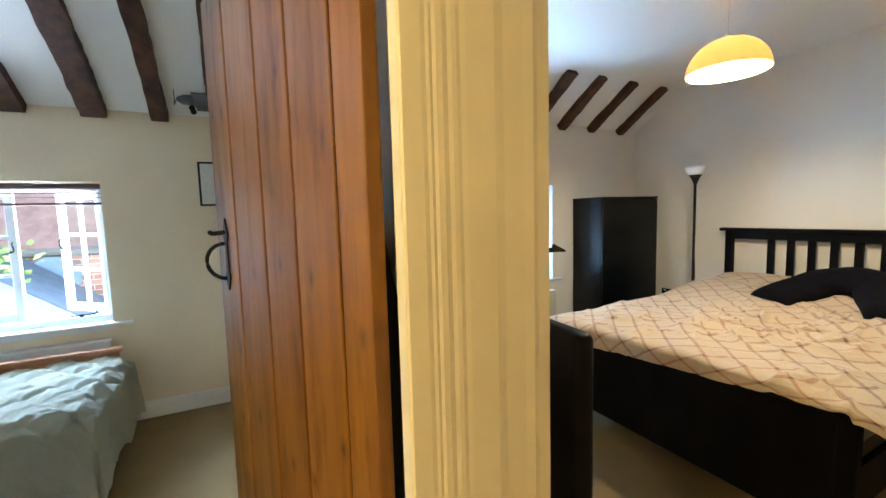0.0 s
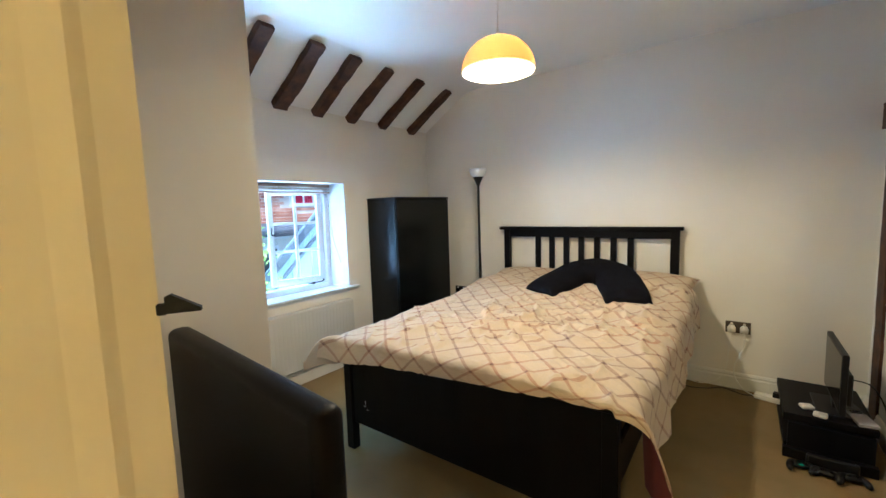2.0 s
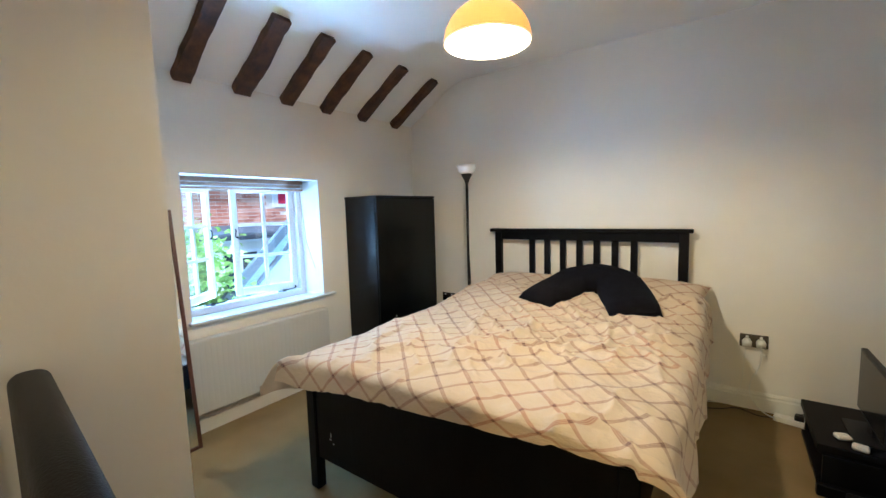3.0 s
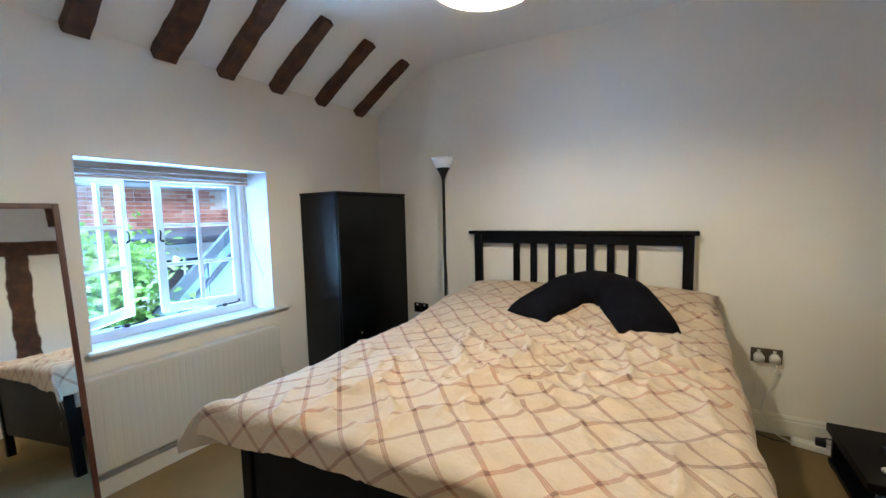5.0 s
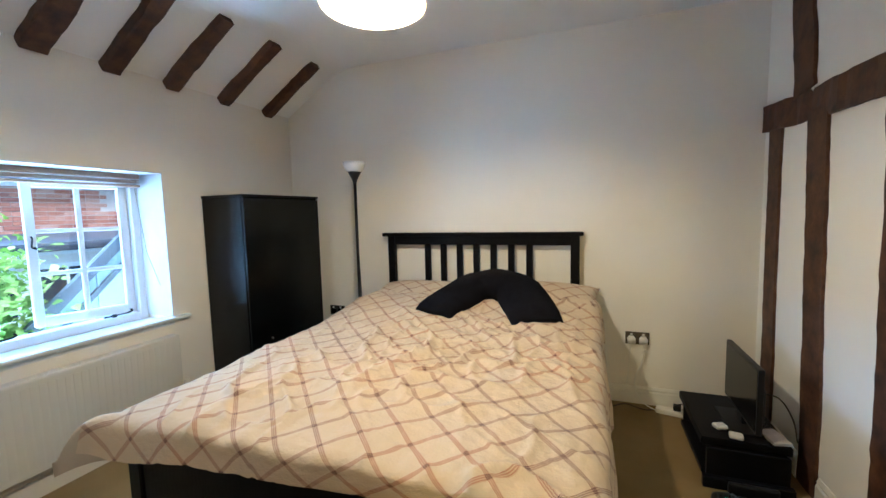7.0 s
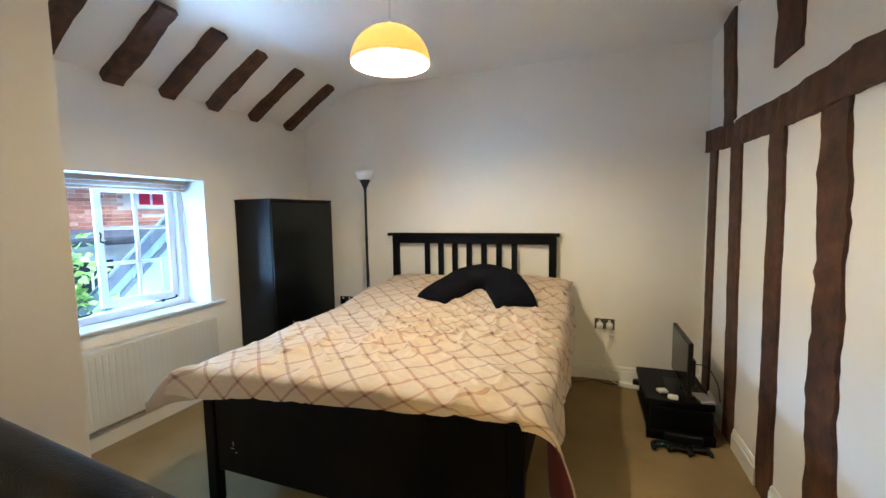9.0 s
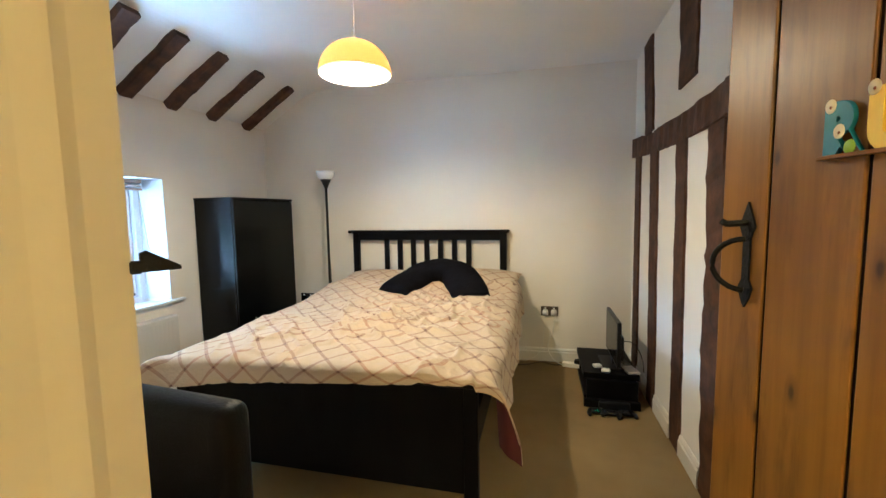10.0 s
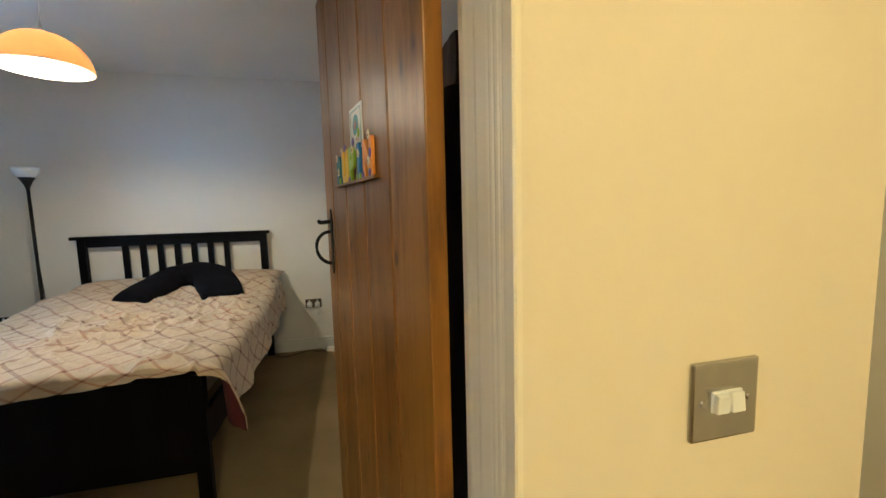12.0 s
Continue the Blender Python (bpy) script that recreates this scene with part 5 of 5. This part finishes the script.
def controller(at, turn, lit):
    c = thing("game_controller", "black game controller lying on the carpet", "controller", at, turn, "game controllers")
    c.scale = (0.72, 0.72, 0.72)
    bm = bmesh.new()
    block(bm, (-0.045, -0.035, 0.012), (0.045, 0.035, 0.045), 0.015, 3)
    smooth(part("body", bm, M["black_plastic"], c))
    for s in (-1, 1):
        pts = curve_points([(s * 0.045, 0.01, 0.03), (s * 0.066, -0.03, 0.027), (s * 0.070, -0.075, 0.020)], 5)
        smooth(part("grip", tube(pts, 0.021, 12, [1.0, 1.02, 1.05, 1.05, 1.0, 0.98, 0.95, 0.9, 0.85, 0.8, 0.6][:len(pts)]), M["black_plastic"], c))
        part("thumbstick", lathe([(0, 0), (0.006, 0), (0.006, 0.01), (0.010, 0.012), (0.010, 0.016), (0, 0.015)], 14), M["black_plastic"], c).location = (s * 0.025, -0.015, 0.043)
    if lit:
        for dx in (-0.006, 0.007):
            part("status_light", lathe([(0, 0), (0.0028, 0), (0.002, 0.0015), (0, 0.0015)], 10), M["led"], c, "green status light").location = (dx, -0.034, 0.047 - 0.002)
    return c


controller((2.175, 3.035, 0), 10, True)
controller((2.272, 3.022, 0), -12, False)
controller((2.365, 3.035, 0), 8, False)
charger = thing("charging_dock", "black charging dock behind the controllers", "dock", (2.2, 3.068, 0), 0)
box("body", (0, 0, 0), (0.2, 0.024, 0.07), M["black_plastic"], charger, 0.01)

# coats
M["coat"] = surface("black_wool", (0.004, 0.004, 0.005), (0.009, 0.009, 0.011), 0.95, 9, 200, 0.4)


def hanging_coat(at, w, d, h, turn, seed, label):
    bm = bmesh.new()
    rings = []
    for j in range(26):
        t = j / 25
        ring = []
        for k in range(28):
            a = 2 * math.pi * k / 28
            sw_ = (0.25 + 0.75 * min(1, t * 3.5) ** 0.6) * (0.85 + 0.25 * t)
            f = 1 + 0.16 * math.sin(a * 7 + seed) * t + 0.12 * noise.noise(Vector((math.cos(a) * 2, math.sin(a) * 2, t * 4 + seed)))
            ring.append(bm.verts.new((w / 2 * math.cos(a) * sw_ * f, d / 2 * math.sin(a) * (0.5 + 0.5 * min(1, t * 4)) * f, -h * t)))
        rings.append(ring)
    for a, b in zip(rings, rings[1:]):
        for k in range(28):
            bm.faces.new((a[k], a[(k + 1) % 28], b[(k + 1) % 28], b[k])).smooth = True
    bm.faces.new(rings[0])
    bm.faces.new(list(reversed(rings[-1])))
    bmesh.ops.recalc_face_normals(bm, faces=bm.faces)
    ob = tagged(part("hanging_coat", bm, M["coat"]), label, "coat")
    ob.matrix_world = pose(*at, 0, 0, turn)
    return ob


hanging_coat((2.475, 0.74, 1.62), 0.38, 0.15, 1.15, 90, 2.0, "black coat hanging on the wall behind the door")
hanging_coat((1.22, 0.25, 1.40), 0.46, 0.075, 1.0, 0, 4.0, "black coat hanging behind the second bedroom's door")
ob = part("wall_post", rough_beam(2.3, 0.16, 0.05, 33, 0.012, "z"), M["beam"])
ob.matrix_world = pose(EAST, 0.62, 0.28, 0, 0, 90)
tagged(ob, "dark hewn oak post on the wall behind the door", "beam")

# ---- second bedroom ----
day = thing("single_bed", "pine single bed with its side along the window wall", "bed", (-1.20, -2.55, 0))
M["bed_pine"] = wood("orange_pine", (0.22, 0.085, 0.025), (0.34, 0.14, 0.045), (0.44, 0.2, 0.07), (14, 1.0, 14), 0.35, 0.1, knots=False)
box("back_rail", (0, 0, 0.42), (0.03, 1.78, 0.555), M["bed_pine"], day, 0.006)
box("top_rail", (-0.01, -0.01, 0.555), (0.045, 1.80, 0.58), M["bed_pine"], day, 0.006)
for x in (0.0, 0.79):
    for y in (0.0, 1.76):
        box("leg", (x, y, 0), (x + 0.05, y + 0.05, 0.42), M["bed_pine"], day, 0.006)
box("side_rail", (0.80, 0.05, 0.2), (0.825, 1.76, 0.34), M["bed_pine"], day, 0.004)
tagged(box("mattress", (-1.165, -2.50, 0.30), (-0.37, -0.78, 0.46), M["mattress"], bevel=0.03), "thin pale mattress on the pine bed", "mattress")

m, nodes, links, bsdf = mat_new("pale_green_quilt")
v = mapped(nodes, links, (1, 1, 1), "UV")
links.new(ramp(nodes, links, noise_tex(nodes, links, v, 3, 4), [(0.3, (0.53, 0.53, 0.40)), (0.7, (0.65, 0.64, 0.51))]), bsdf.inputs["Base Color"])
bsdf.inputs["Roughness"].default_value = 0.7
bsdf.inputs["Sheen Weight"].default_value = 0.3
bump(nodes, links, noise_tex(nodes, links, v, 14, 5), bsdf, 0.6, 0.02)
M["quilt"] = m


def quilt():
    nx, ny = 110, 190
    bm = bmesh.new()
    uvl = bm.loops.layers.uv.new("UVMap")
    x0, x1, y0, y1 = -1.16, -0.34, -2.5, -0.765
    drop = 0.44
    g, place = [], {}
    for j in range(ny + 1):
        v = y0 + (y1 - y0 + drop) * j / ny
        row = []
        for i in range(nx + 1):
            u = x0 + (x1 - x0 + drop) * i / nx
            ox, oy = max(0, u - x1), max(0, v - y1)
            x, y = min(u, x1), min(v, y1)
            dx = abs(((u + v) / 0.21) % 1 - 0.5)
            dy = abs(((u - v) / 0.21) % 1 - 0.5)
            puff = 0.026 * (min(0.5 - dx, 0.25) * min(0.5 - dy, 0.25)) ** 0.5 / 0.25
            z = 0.50 + puff + 0.015 * noise.noise(Vector((u * 3, v * 3, 0))) + 0.010 * (max(0.0, 0.2 - abs(noise.noise(Vector((u * 7 + v * 3, v * 8, 2))))) / 0.2) ** 2
            for o, ax in ((ox, 0), (oy, 1)):
                b = min(o, 0.1)
                out = 0.6 * b + 0.10 * o + 0.012 * math.sin((v if ax == 0 else u) * 14) * min(1, o * 4)
                if ax == 0:
                    x += out
                else:
                    y += out
                z -= o * 0.95 - 0.35 * b
            row.append(bm.verts.new((x, y, max(0.06, z))))
            place[row[-1]] = (u, v)
        g.append(row)
    for a, b in zip(g, g[1:]):
        for i in range(nx):
            f = bm.faces.new((a[i], a[i + 1], b[i + 1], b[i]))
            f.smooth = True
            for loop in f.loops:
                loop[uvl].uv = place[loop.vert]
    bmesh.ops.solidify(bm, geom=bm.faces[:], thickness=0.012)
    return bm


bedspread = tagged(part("quilt", quilt(), M["quilt"]), "pale green quilted bedspread hanging over the bed", "bedspread")
# bound edge along the head side of the quilt, under the back rail
binding = [(-1.155, -2.5 + 1.735 * k / 40, 0.508 + 0.012 * noise.noise(Vector((-3.48, (-2.5 + 1.735 * k / 40) * 3, 0)))) for k in range(41)]
smooth(part("binding", tube(binding, 0.009, 8), M["quilt"], bedspread, "rolled green edge binding"))

pic = thing("picture_frame", "thin black frame with a white mount", "picture", (LWEST, -0.254, 1.50))
for lo, hi in (((0, 0, 0), (0.015, 0.014, 0.32)), ((0, 0.226, 0), (0.015, 0.24, 0.32)), ((0, 0.014, 0), (0.015, 0.226, 0.014)), ((0, 0.014, 0.306), (0.015, 0.226, 0.32))):
    box("frame_bar", lo, hi, M["black_plastic"], pic)
box("mount", (0.0, 0.014, 0.014), (0.006, 0.226, 0.306), M["card"], pic)

M["grey_model"] = surface("grey_model_paint", (0.09, 0.095, 0.10), (0.15, 0.155, 0.16), 0.5, 12, 90, 0.1)
plane = thing("model_aeroplane", "grey model propeller aeroplane hung from the ceiling", "model aeroplane", (-1.0, -0.16, 2.17), 0)
smooth(part("fuselage", lathe([(0, -0.16), (0.012, -0.155), (0.03, -0.12), (0.036, -0.04), (0.028, 0.06), (0.014, 0.16), (0, 0.2)], 18), M["grey_model"], plane)).matrix_basis = pose(0, 0, 0, -90, 0, 0)
box("wing", (-0.22, -0.06, -0.015), (0.22, 0.02, -0.005), M["grey_model"], plane, 0.004)
box("tailplane", (-0.08, 0.13, 0.0), (0.08, 0.18, 0.006), M["grey_model"], plane, 0.002)
box("fin", (-0.004, 0.12, 0.0), (0.004, 0.185, 0.07), M["grey_model"], plane, 0.002)
smooth(part("canopy", lathe([(0.018, 0), (0.016, 0.016), (0.008, 0.026), (0, 0.028)], 14), M["dark_glass"], plane)).location = (0, 0.0, 0.028)
for a in (20, 140, 260):
    box("propeller_blade", (-0.007, -0.168, 0.0), (0.007, -0.164, 0.06), M["black_plastic"], plane).matrix_basis = pose(0, 0, 0, 0, a, 0)
for x in (-0.05, 0.05):
    part("wheel", lathe([(0, -0.006), (0.016, -0.006), (0.018, 0), (0.016, 0.006), (0, 0.006)], 16), M["black_plastic"], plane).matrix_basis = pose(x, -0.07, -0.06, 0, 90, 0)
    part("strut", tube([(x, -0.06, -0.01), (x, -0.07, -0.058)], 0.004, 6), M["grey_model"], plane)
part("thread", tube([(0, 0, 0.03), (0, 0, 0.30)], 0.001, 4), M["black_plastic"], plane)

# ---- single bricks on the house across the yard ----
def brick_piece(w):
    bm = bmesh.new()
    block(bm, (0, 0, 0), (0.012, w, 0.065))
    me = bpy.data.meshes.new("brick")
    bm.to_mesh(me)
    bm.free()
    me.materials.append(M["single_brick"])
    return me


def single_brick_mat():
    m, nodes, links, bsdf = mat_new("weathered_brick")
    info = nodes.new("ShaderNodeObjectInfo")
    tone = ramp(nodes, links, info.outputs["Random"], [(0.0, (0.34, 0.14, 0.10)), (0.35, (0.46, 0.20, 0.13)), (0.7, (0.54, 0.27, 0.19)), (1.0, (0.60, 0.38, 0.29))])
    mix = nodes.new("ShaderNodeMix")
    mix.data_type, mix.blend_type = "RGBA", "MULTIPLY"
    mix.inputs[0].default_value = 0.6
    grit = noise_tex(nodes, links, mapped(nodes, links), 26, 4)
    links.new(tone, mix.inputs[6])
    links.new(ramp(nodes, links, grit, [(0.3, (0.6, 0.55, 0.52)), (0.65, (1, 1, 1))]), mix.inputs[7])
    links.new(mix.outputs[2], bsdf.inputs["Base Color"])
    bsdf.inputs["Roughness"].default_value = 0.9
    bump(nodes, links, grit, bsdf, 0.5, 0.006)
    return m


M["single_brick"] = single_brick_mat()
M["mortar"] = surface("pale_lime_mortar", (0.55, 0.51, 0.45), (0.68, 0.64, 0.58), 0.95, 6, 60, 0.3)
bed_face = box("mortar_bed", (0.0, 3.2, 3.55), (0.006, 7.46, 4.62), M["mortar"], house)
stretcher, header = brick_piece(0.215), brick_piece(0.1025)
rnd = random.Random(41)
for row in range(14):
    y = 3.22 - (0.1125 if row % 2 else 0.0)
    while y < 7.3:
        short = row % 5 == 2
        w = 0.1125 if short else 0.225
        z = 3.56 + 0.075 * row
        hidden = 6.0 < y + w and y < 6.8 and z > 4.17
        if y >= 3.2 and not hidden and not (short and y > 6.2):
            b = new("brick", header if short else stretcher)
            b.parent = bed_face
            b.location = (0.004 + rnd.uniform(-0.002, 0.002), y + rnd.uniform(-0.002, 0.002), z + rnd.uniform(-0.002, 0.002))
        y += w
